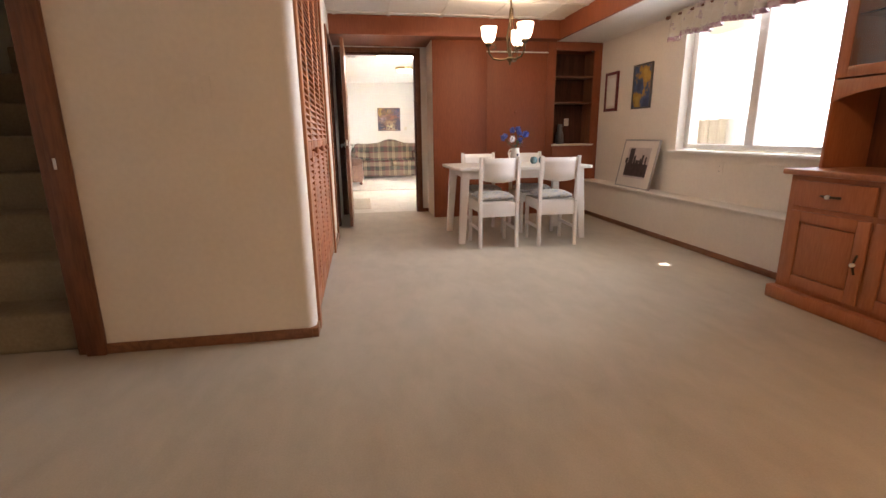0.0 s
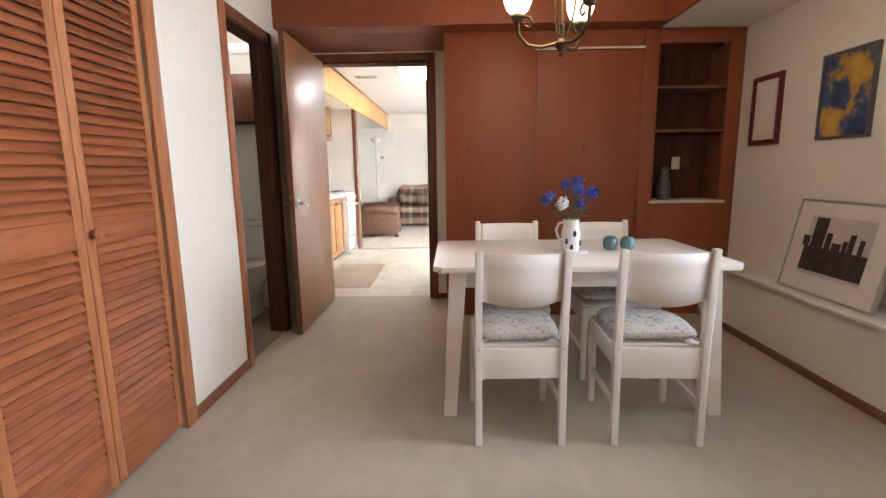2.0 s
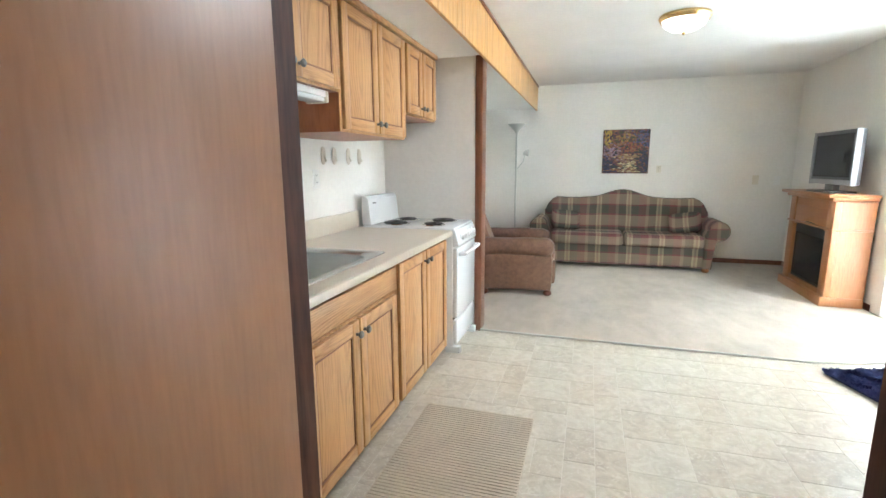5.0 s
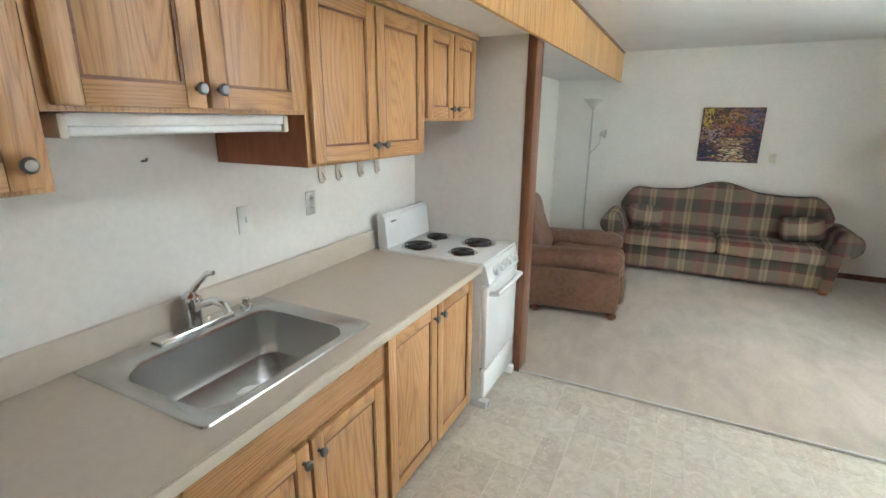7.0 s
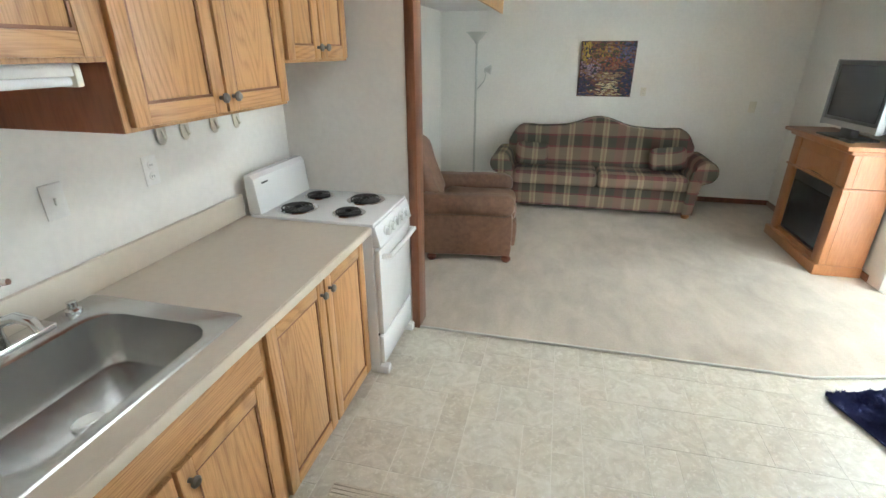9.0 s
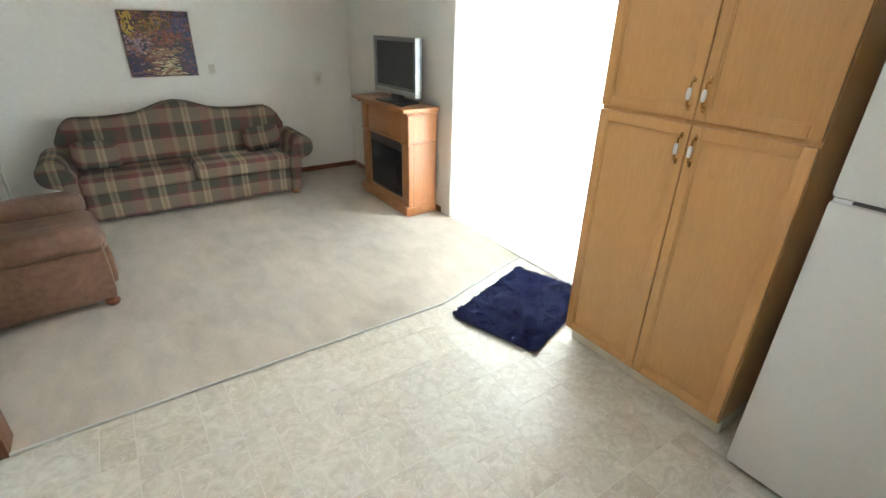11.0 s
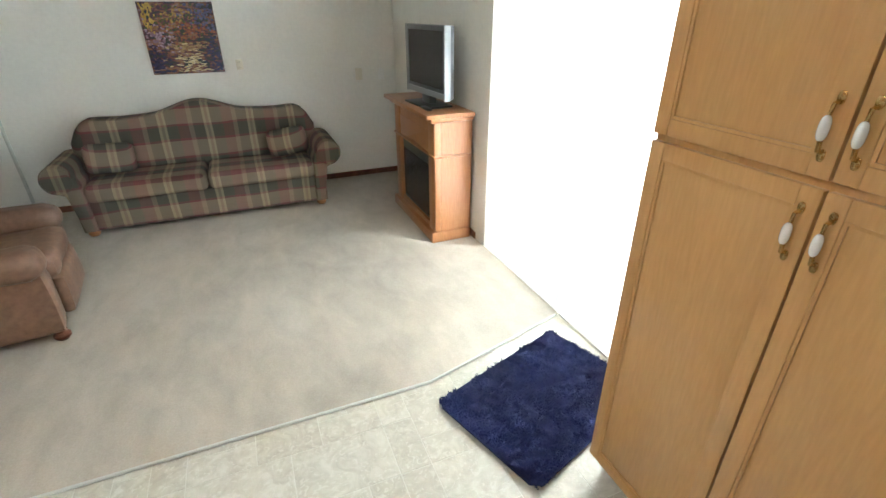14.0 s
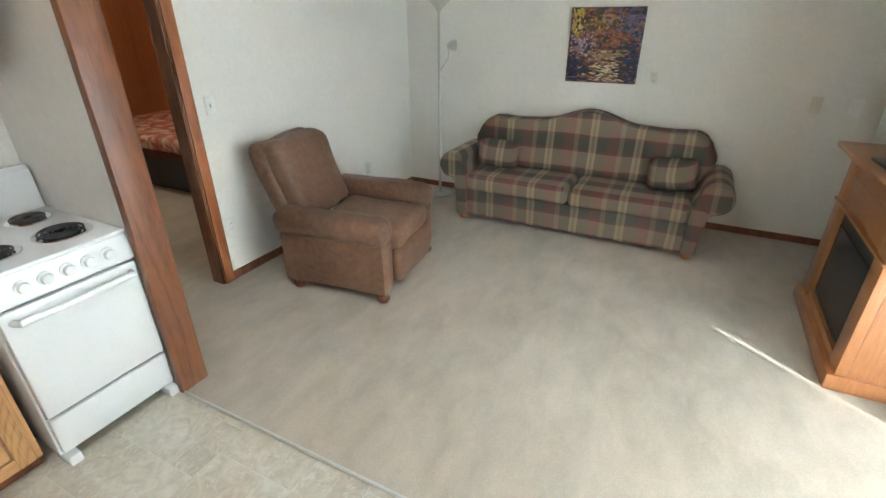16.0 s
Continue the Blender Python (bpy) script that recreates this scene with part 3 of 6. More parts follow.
part("panel", B(2.705, 2.82, YP, YP + 0.02, 0, 2.19, bevel=0.002), RED_PANEL, panel_wall)
part("panel", B(2.82, XR, YP, YP + 0.02, 0, 0.90, bevel=0.002), RED_PANEL, panel_wall)
part("panel", B(2.82, XR, YP, YP + 0.02, 2.09, 2.19, bevel=0.002), RED_PANEL, panel_wall)
part("panel", B(3.34, XR, YP, YP + 0.02, 0.90, 2.09, bevel=0.002), RED_PANEL, panel_wall)
part("knob", lathe(bmesh.new(), [(0.0, -0.03), (0.012, -0.028), (0.016, -0.02), (0.008, -0.01), (0.008, 0)], (2.28, YP - 0.003, 1.334), 12, "y"), RED_PANEL, panel_wall)
part("hook", B(2.27, 2.294, YP - 0.016, YP - 0.0035, 1.088, 1.104, bevel=0.004), PAPER, panel_wall, "small white hook")
part("rail", B(1.89, 2.70, YP - 0.03, YP - 0.009, 2.052, 2.066, bevel=0.003), TRIM_WHITE, panel_wall, "thin white rail")
niche = thing("corner_shelf", "dark reddish brown built-in niche with empty shelves", "shelf", kind="structure")
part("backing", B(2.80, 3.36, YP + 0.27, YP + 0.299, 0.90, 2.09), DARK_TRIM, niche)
part("side", B(2.80, 2.82, YP + 0.02, YP + 0.27, 0.90, 2.09), BROWN_TRIM, niche)
part("side", B(3.34, 3.36, YP + 0.02, YP + 0.27, 0.90, 2.09), BROWN_TRIM, niche)
for z in (1.445, 1.765):
    part("shelf", B(2.82, 3.34, YP + 0.005, YP + 0.27, z, z + 0.02, bevel=0.002), BROWN_TRIM, niche)
part("shelf", B(2.80, 3.38, YP - 0.02, YP + 0.27, 0.90, 0.922, bevel=0.004), IVORY, niche, "pale bottom shelf")

# doorway recess and kitchen partition
bm = ring_wall(bmesh.new(), "y", 5.33, 5.45, -1.25, 3.25, 0, ZA, [(0.075, 1.06, 0.0, 2.115)])
setting("wall_doorway", bm, WHITE_WALL, "white painted wall with a doorway")
setting("wall_recess", boxes((1.21, 1.24, YP + 0.021, 5.33, 0, 2.19)), WALL, "white painted side of the doorway recess")
setting("ceiling_recess", boxes((0, 1.24, YP, 5.33, 2.19, 2.39)), RED_PANEL, "brown boarded underside over the doorway", "ceiling")
door_frame = thing("door_1", "dark brown wooden door frame of the kitchen doorway", "door frame", kind="structure")
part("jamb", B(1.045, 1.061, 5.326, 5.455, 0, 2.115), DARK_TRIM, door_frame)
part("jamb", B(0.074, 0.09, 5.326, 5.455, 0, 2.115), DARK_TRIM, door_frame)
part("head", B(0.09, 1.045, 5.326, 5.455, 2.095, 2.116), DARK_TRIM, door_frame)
for x0, x1 in ((1.061, 1.125), (0.014, 0.074)):
    part("casing", B(x0, x1, 5.312, 5.33, 0, 2.175, bevel=0.004), BROWN_TRIM, door_frame)
part("casing", B(0.074, 1.061, 5.312, 5.33, 2.116, 2.175, bevel=0.004), BROWN_TRIM, door_frame)
part("casing", B(1.125, 1.205, 5.315, 5.33, 0.0, 0.05, bevel=0.003), BROWN_TRIM, door_frame)
part("strike_plate", B(1.041, 1.0445, 5.37, 5.41, 0.93, 0.99), CHROME, door_frame)

# bathroom shell
setting("wall_bath", boxes((-1.25, -1.13, 3.2, 5.33, 0, ZA), (-1.13, -0.11, 3.2, 3.3, 0, ZA)), WHITE_WALL, "white bathroom wall")
bath_frame = thing("door_2", "brown wooden frame of the bathroom doorway", "door frame", kind="structure")
# three tones: reddish near side, brown head casing, dark far side and inside
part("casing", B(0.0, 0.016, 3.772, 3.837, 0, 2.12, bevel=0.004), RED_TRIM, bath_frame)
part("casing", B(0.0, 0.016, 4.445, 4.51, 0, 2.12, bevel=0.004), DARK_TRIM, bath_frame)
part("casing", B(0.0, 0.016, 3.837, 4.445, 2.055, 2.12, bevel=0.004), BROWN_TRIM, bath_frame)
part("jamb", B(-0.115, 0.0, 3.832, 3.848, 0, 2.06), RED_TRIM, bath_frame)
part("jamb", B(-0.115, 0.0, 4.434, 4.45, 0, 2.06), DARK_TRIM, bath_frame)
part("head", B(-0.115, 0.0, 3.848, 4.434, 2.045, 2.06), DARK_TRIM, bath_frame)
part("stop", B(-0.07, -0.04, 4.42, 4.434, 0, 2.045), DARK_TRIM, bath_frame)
closet_frame = thing("closet_frame", "reddish wooden casing round the closet", "trim", kind="structure")
part("casing", B(0, 0.016, 3.09, 3.17, 0, ZA - 0.03, bevel=0.005), LOUVRE_V, closet_frame)
part("casing", B(0, 0.016, 1.30, 1.37, 0, ZA - 0.03, bevel=0.005), LOUVRE_V, closet_frame)

# baseboards
for nm, args in {"baseboard_end": (-1.05, -0.02, 1.188, 1.2, 0, 0.055), "baseboard_wall": (0, 0.012, 3.17, 3.772, 0, 0.06), "baseboard_near": (-0.03, 0.012, 1.192, 1.30, 0, 0.054),
                 "baseboard_ledge": (3.238, 3.25, -3.1, YP, 0, 0.05), "baseboard_back": (-0.85, 3.03, 11.553, 11.565, 0.012, 0.07), "baseboard_living": (-0.85, -0.838, 9.05, 11.553, 0.012, 0.075), "baseboard_right": (3.018, 3.03, 9.55, 11.553, 0.012, 0.07)}.items():
    setting(nm, B(*args, bevel=0.003), BROWN_TRIM if nm in ("baseboard_back", "baseboard_living", "baseboard_right") else BROWN_BASE, "thin brown wooden baseboard", "baseboard")

# kitchen and living walls
setting("wall_kitchen", boxes((-1.05, -0.95, 5.45, 8.16, 0, ZK)), WHITE_WALL, "white kitchen wall behind the counter")
setting("wall_stove", boxes((-0.95, -0.205, 8.16, 8.26, 0, 2.08)), WHITE_WALL, "white partition beside the stove")
bm = ring_wall(bmesh.new(), "x", -0.95, -0.85, 8.26, YB, 0, ZK, [(8.27, 8.98, 0, 2.04)])
setting("wall_living", bm, WHITE_WALL, "white living room wall with a bedroom opening")
setting("wall_back", boxes((-0.95, 3.25, YB, YB + 0.12, 0, ZK)), WHITE_WALL, "white living room end wall")
bm = ring_wall(bmesh.new(), "x", 3.03, 3.20, 5.45, YB, -0.1, ZK, [(7.48, 9.40, 0.012, 2.06)])
setting("wall_patio", bm, WHITE_WALL, "white wall with the sliding patio door")
setting("ceiling_kitchen", boxes((-1.02, 3.25, 5.33, 11.7, ZK, ZK + 0.12)), CEIL, "white textured living room ceiling", "ceiling")
setting("ceiling_cabinet_soffit", boxes((-0.96, -0.14, 5.45, YB, 2.08, 2.18)), CEIL, "white lowered soffit above the cabinets", "ceiling")
beam = setting("beam_yellow", boxes((-0.14, -0.125, 5.45, YB, 2.045, ZK - 0.001)), BEAM_WOOD, "yellow pine boarded beam side", "beam")
setting("trim_beam", B(-0.125, -0.108, 5.45, YB, ZK - 0.022, ZK - 0.002, bevel=0.003), BROWN_BASE, "thin brown trim above the beam", "trim")
post = thing("post_trim", "reddish brown wooden post trim at the partition end", "post", kind="structure")
part("post", B(-0.205, -0.195, 8.15, 8.27, 0.0, 2.079, bevel=0.003), BROWN_TRIM, post)
part("post_face", B(-0.195, -0.148, 8.135, 8.275, 0.0, 2.079, bevel=0.005), BROWN_TRIM, post)
bed_frame = thing("door_3", "reddish brown frame of the bedroom opening", "door frame", kind="structure")
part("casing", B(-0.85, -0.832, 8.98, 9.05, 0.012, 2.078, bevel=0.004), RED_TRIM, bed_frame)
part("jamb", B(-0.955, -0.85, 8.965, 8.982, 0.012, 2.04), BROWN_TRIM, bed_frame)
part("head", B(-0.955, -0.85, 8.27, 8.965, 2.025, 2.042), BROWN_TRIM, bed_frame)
# bedroom shell
setting("wall_bedroom", boxes((-5.0, -0.95, 11.35, 11.45, 0, ZK), (-5.1, -5.0, 8.0, 11.45, 0, ZK)), ORANGE_WALL, "orange-brown wood panelled bedroom wall")
setting("wall_bedroom_near", boxes((-5.0, -1.02, 8.16, 8.26, 0, ZK)), WHITE_WALL, "white bedroom wall")
setting("ceiling_bedroom", boxes((-5.1, -0.95, 8.16, 11.5, ZK, ZK + 0.1)), CEIL, "white bedroom ceiling", "ceiling")

# ---- windows and daylight ----
window = thing("window_1", "white sliding window with a deep sill and pale daylight", "window", kind="structure")
for a in ((1.30, 1.36, 0.90, 2.12), (3.09, 3.15, 0.90, 2.12)):
    part("window_frame", B(3.54, 3.60, *a, bevel=0.004), TRIM_WHITE, window)
for z in (0.90, 2.075):
    part("window_frame", B(3.54, 3.60, 1.36, 3.09, z, z + 0.045, bevel=0.004), TRIM_WHITE, window)
part("mullion", B(3.50, 3.595, 2.235, 2.325, 0.945, 2.075, bevel=0.004), TRIM_WHITE, window)
part("window_sill", B(3.445, 3.56, 1.305, 3.149, 0.86, 0.885, bevel=0.005), TRIM_WHITE, window)
part("apron", B(3.40, 3.4445, 1.31, 3.20, 0.86, 0.885, bevel=0.005), TRIM_WHITE, window)
part("apron", B(3.435, 3.449, 1.36, 3.18, 0.80, 0.86, bevel=0.003), WALL, window)
for y0, y1 in ((1.36, 2.235), (2.325, 3.09)):
    p = part("pane", B(3.566, 3.570, y0, y1, 0.945, 2.075), GLASS, window)
    p.visible_shadow = False
# unseen overhang added to block the sun; its slot passes one floor spot
sun_shade = setting("unseen_sun_shade", boxes((3.69, 3.90, -6, 5.4, 2.45, 2.47), (3.99, 5.6, -6, 5.4, 2.45, 2.47), (3.90, 3.99, -6, 1.155, 2.45, 2.47), (3.90, 3.99, 1.23, 5.4, 2.45, 2.47)), TRIM_WHITE, "unseen white overhang added to block sun, slotted for one sun spot", "roof")


def valance():
    v = thing("valance", "white printed valance with a plum ruffled hem on a wooden rod", "curtain")
    part("rod", tube(bmesh.new(), [(3.39, 1.2, 2.17), (3.39, 3.36, 2.17)], 0.012, 10), BROWN_TRIM, v)
    part("finial", lathe(bmesh.new(), [(0, 0.05), (0.016, 0.04), (0.02, 0.02), (0.012, 0)], (3.39, 3.36, 2.17), 12, "y"), BROWN_TRIM, v)
    for nm, z0, z1, mat in (("cloth", 1.985, 2.195, VALANCE), ("hem", 1.94, 1.985, VALANCE_EDGE)):
        bm = bmesh.new()
        n, rows = 150, 5
        grid = []
        for j in range(rows):
            f = j / (rows - 1)
            z = z0 + (z1 - z0) * f
            open_ = 0.012 + 0.028 * (1 - (z - 1.94) / 0.255)
            line = []
            for i in range(n + 1):
                y = 1.25 + 2.05 * i / n
                ruffle = math.sin(y * 44 + 1.2 * math.sin(y * 9)) * open_
                drop = 0.015 * math.sin(y * 13) if z < 2.0 else 0
                line.append(bm.verts.new((3.375 + ruffle, y, z + drop)))
            grid.append(line)
        for a, b in zip(grid, grid[1:]):
            for i in range(n):
                bm.faces.new((a[i], a[i + 1], b[i + 1], b[i]))
        ob = part(nm, bm, mat, v, "plum printed hem" if nm == "hem" else "")
        md = ob.modifiers.new("thick", "SOLIDIFY")
        md.thickness = 0.002
    return v


valance()
patio = thing("door_4", "white sliding patio door flooded with daylight", "door", kind="structure")
for a in ((7.48, 7.53), (9.335, 9.40), (8.42, 8.48)):
    part("door_frame", B(3.11, 3.16, *a, 0.05, 2.06, bevel=0.004), TRIM_WHITE, patio)
part("door_frame", B(3.10, 3.17, 7.53, 9.335, 2.01, 2.06, bevel=0.004), TRIM_WHITE, patio)
part("sill", B(3.031, 3.20, 7.481, 9.399, 0.0125, 0.0165, bevel=0.001), TRIM_WHITE, patio)
for y0, y1 in ((7.53, 8.42), (8.48, 9.335)):
    p = part("pane", B(3.136, 3.140, y0, y1, 0.05, 2.01), GLASS, patio)
    p.visible_shadow = False
blinds = thing("vertical_blinds", "white translucent vertical blinds over the patio door", "blinds")
part("headrail", B(3.035, 3.085, 7.485, 9.39, 2.02, 2.055, bevel=0.004), TRIM_WHITE, blinds)
bm = bmesh.new()
box(bm, -0.042, 0.042, -0.0006, 0.0006, 0.020, 2.02)
slat_mesh = mesh_of("slat", bm, BLIND)
for i in range(25):
    s = new("slat", slat_mesh)
    s.parent = blinds
    s.location = (3.062, 7.52 + 0.0746 * i, 0)
    s.rotation_euler = (0, 0, radians(84 + random.uniform(-9, 9)))
    if i > 22:  # the end slats hang flat, with a narrow gap that lets a line of sun in
        s.location.y = (9.246, 9.353)[i - 23]
        s.rotation_euler = (0, 0, radians(90))
# outside
fence = thing("fence", "pale weathered board fence beyond the yard", "fence")
bm = B(0, 0.02, -0.07, 0.07, -0.22, 1.35)
fence_mesh = mesh_of("board", bm, FENCE)
for i in range(110):
    b = new("board", fence_mesh)
    b.parent = fence
    b.location = (9.0 + 0.01 * (i % 2), -3 + 0.148 * i, random.uniform(-0.02, 0.02))


def bare_tree(x, y, s):
    t = thing("bare_tree", "bare leafless tree behind the fence", "tree", "bare trees", at=(x, y, -0.22))
    bm = tube(bmesh.new(), [(0, 0, 0), (0.05, 0.03, 1.2 * s), (0, 0.08, 2.6 * s)], 0.11 * s, 8, 0.05 * s)
    part("trunk", bm, BARK, t)
    bm = bmesh.new()
    for i in range(26):
        a = random.uniform(0, 6.28)
        h = random.uniform(1.0, 2.5) * s
        p = Vector((0.03, 0.05, h))
        pts = [p]
        for k in range(4):
            p = p + Vector((math.cos(a), math.sin(a), random.uniform(0.3, 1.2))) * 0.28 * s
            a += random.uniform(-0.6, 0.6)
            pts.append(p)
        tube(bm, pts, 0.028 * s, 5, 0.004)
    part("crown", bm, BARK, t)
    return t


bare_tree(12.5, 1.2, 1.3)
bare_tree(14.0, 5.0, 1.6)

# ---- dining room things ----


def louvre_door(y0, y1, knob_side):
    d = thing("louvre_door", "reddish pine louvred bifold closet door, closed", "closet door", "louvred closet doors")
    xa, xb, z0, z1 = -0.032, -0.004, 0.03, 2.33
    part("stile", B(xa, xb, y0 + 0.002, y0 + 0.042, z0, z1, bevel=0.003), LOUVRE_V, d)
    part("stile", B(xa, xb, y1 - 0.042, y1 - 0.002, z0, z1, bevel=0.003), LOUVRE_V, d)
    for a, b in ((z0, z0 + 0.13), (0.935, 1.035), (z1 - 0.09, z1)):
        part("rail", B(xa + 0.002, xb - 0.002, y0 + 0.042, y1 - 0.042, a, b, bevel=0.002), LOUVRE, d)
    bm = bmesh.new()
    w = (y1 - y0) / 2 - 0.042
    box(bm, -0.0245, 0.0245, -w, w, -0.0035, 0.0035)
    me = mesh_of("slat", bm, LOUVRE)
    for a, b in ((z0 + 0.13, 0.935), (1.035, z1 - 0.09)):
        n = round((b - a) / 0.036)
        for i in range(n):
            s = new("slat", me)
            s.parent = d
            s.location = ((xa + xb) / 2 - 0.002, (y0 + y1) / 2, a + (i + 0.5) * (b - a) / n)
            s.rotation_euler = (0, radians(48), 0)
    yk = y0 + 0.024 if knob_side < 0 else y1 - 0.024
    part("knob", lathe(bmesh.new(), [(0.008, 0), (0.008, 0.012), (0.019, 0.02), (0.021, 0.03), (0.014, 0.038), (0, 0.04)], (xb, yk, 0.98), 16, "x"), RED_TRIM, d)
    return d


for k, (a, b) in enumerate(((1.375, 1.80), (1.80, 2.235), (2.235, 2.66), (2.66, 3.09))):
    louvre_door(a, b, (1, 1, -1, -1)[k])
setting("closet_track", boxes((-0.05, 0.0, 1.37, 3.09, 2.335, 2.36)), BROWN_TRIM, "brown head track of the closet", "trim")


def lever_door():
    d = thing("open_door", "open smooth brown veneer door with a nickel lever handle", "door")
    part("leaf", B(0.122, 0.158, 4.35, 5.30, 0.012, 2.105, bevel=0.002), DOOR_VENEER, d)
    part("edge_strip", B(0.1225, 0.1575, 4.343, 4.349, 0.012, 2.105), BROWN_TRIM, d)
    for sx, x in ((1, 0.158), (-1, 0.122)):
        h = part("handle", lathe(bmesh.new(), [(0.033, 0), (0.033, 0.006 * sx), (0.026, 0.012 * sx), (0.012, 0.016 * sx), (0.012, 0.05 * sx), (0, 0.052 * sx)], (x, 4.405, 0.962), 20, "x"), NICKEL, d, "satin nickel lever handle")
        part("lever", tube(bmesh.new(), [(x + 0.045 * sx, 4.405, 0.962), (x + 0.049 * sx, 4.43, 0.956), (x + 0.049 * sx, 4.455, 0.941), (x + 0.048 * sx, 4.485, 0.936), (x + 0.046 * sx, 4.51, 0.941), (x + 0.042 * sx, 4.522, 0.948)], 0.0115, 10, 0.006), NICKEL, h)
    part("latch", B(0.13, 0.15, 4.338, 4.343, 0.955, 1.02), CHROME, d)
    for z in (0.25, 1.05, 1.85):
        part("hinge", tube(bmesh.new(), [(0.1185, 5.303, z), (0.1185, 5.303, z + 0.09)], 0.006, 8), BRONZE, d)
    return d


lever_door()


def dining_table():
    t = thing("dining_table", "white painted wooden dining table with splayed legs", "table")
    bm = prism(bmesh.new(), [(1.17 + 0.04, 3.15), (2.58 - 0.04, 3.15), (2.58, 3.19), (2.58, 3.92), (2.54, 3.96), (1.21, 3.96), (1.17, 3.92), (1.17, 3.19)], 0.722, 0.75, "z", 0.004)
    part("tabletop", bm, WHITE_PAINT, t)
    for y in (3.23, 3.86):
        part("apron", B(1.32, 2.43, y, y + 0.02, 0.635, 0.722, bevel=0.002), WHITE_PAINT, t)
    for x in (1.30, 2.43):
        part("apron", B(x, x + 0.02, 3.25, 3.86, 0.635, 0.722, bevel=0.002), WHITE_PAINT, t)
    for sx, x in ((-1, 1.285), (1, 2.465)):
        for sy, y in ((-1, 3.25), (1, 3.86)):
            bm = bmesh.new()
            lo = [bm.verts.new((x + sx * 0.045 + a * 0.031, y + sy * 0.03 + b * 0.026, 0)) for a, b in ((-1, -1), (1, -1), (1, 1), (-1, 1))]
            hi = [bm.verts.new((x + a * 0.04, y + b * 0.03, 0.722)) for a, b in ((-1, -1), (1, -1), (1, 1), (-1, 1))]
            bm.faces.new(lo)
            bm.faces.new(hi)
            for i in range(4):
                bm.faces.new((lo[i], lo[(i + 1) % 4], hi[(i + 1) % 4], hi[i]))
            bmesh.ops.recalc_face_normals(bm, faces=bm.faces)
            bmesh.ops.bevel(bm, geom=list(bm.edges), offset=0.004, segments=2, affect="EDGES")
            part("leg", bm, WHITE_PAINT, t)
    return t


dining_table()


def dining_chair():
    """Back at y = 0, seat toward +y, floor at z = 0."""
    c = thing("dining_chair", "white painted wooden chair with a blue floral cushion", "chair", "chairs round the table")
    for x in (-0.18, 0.18):
        bm = prism(bmesh.new(), [(-0.016, 0.0), (0.022, 0.0), (0.034, 0.44), (-0.004, 0.86), (-0.034, 0.86), (-0.004, 0.44)], x - 0.015, x + 0.015, "x", 0.004)
        part("leg", bm, WHITE_PAINT, c)
        bm = prism(bmesh.new(), [(0.375, 0.0), (0.405, 0.0), (0.415, 0.425), (0.375, 0.425)], x - 0.016, x + 0.016, "x", 0.004)
        part("leg", bm, WHITE_PAINT, c)
        part("stretcher", B(x - 0.008, x + 0.008, 0.012, 0.385, 0.16, 0.19, bevel=0.003), WHITE_PAINT, c)
        part("seat_rail", B(x - 0.012, x + 0.012, 0.028, 0.385, 0.345, 0.43, bevel=0.003), WHITE_PAINT, c)
    part("seat_rail", B(-0.165, 0.165, 0.004, 0.022, 0.30, 0.435, bevel=0.003), WHITE_PAINT, c)
    part("seat_rail", B(-0.165, 0.165, 0.385, 0.405, 0.345, 0.43, bevel=0.003), WHITE_PAINT, c)
    part("seat", B(-0.19, 0.19, 0.03, 0.42, 0.43, 0.445, bevel=0.004), WHITE_PAINT, c)
    bm = bmesh.new()
    rows = []
    for j, (z, yy) in enumerate(((0.645, 0.0), (0.72, -0.008), (0.79, -0.016), (0.845, -0.024))):
        line = []
        for i in range(13):
            f = i / 12 * 2 - 1
            bow = -0.035 * (1 - f * f)
            zz = z - (0.022 * (1 - f * f) if j == 0 else 0)
            line.append(bm.verts.new((f * 0.166, yy + bow + 0.006, zz)))
        rows.append(line)
    for a, b in zip(rows, rows[1:]):
        for i in range(12):
            bm.faces.new((a[i], a[i + 1], b[i + 1], b[i]))
    back = part("backrest", bm, WHITE_PAINT, c)
    md = back.modifiers.new("thick", "SOLIDIFY")
    md.thickness = 0.013
    bm = puff(bmesh.new(), 0, 0.215, 0.478, 0.185, 0.185, 0.036, 5)
    for v in bm.verts:
        v.co.z += 0.012 * noise.noise(v.co * 9)
    part("cushion", bm, FLORAL, c, "blue and cream floral cushion")
    for x in (-0.14, 0.14):
        part("tie", tube(bmesh.new(), [(x, 0.04, 0.47), (x * 1.2, 0.02, 0.46), (x * 1.28, -0.005, 0.43)], 0.006, 6), FLORAL, c)
    return c


chair = dining_chair()
chair.matrix_world = pose(1.545, 2.965, 0, 0, 0, 1)
for m in (pose(2.13, 2.96, 0, 0, 0, -2), pose(1.60, 4.0, 0, 0, 0, 180), pose(2.16, 4.0, 0, 0, 0, 181)):
    copy_thing(chair, m)


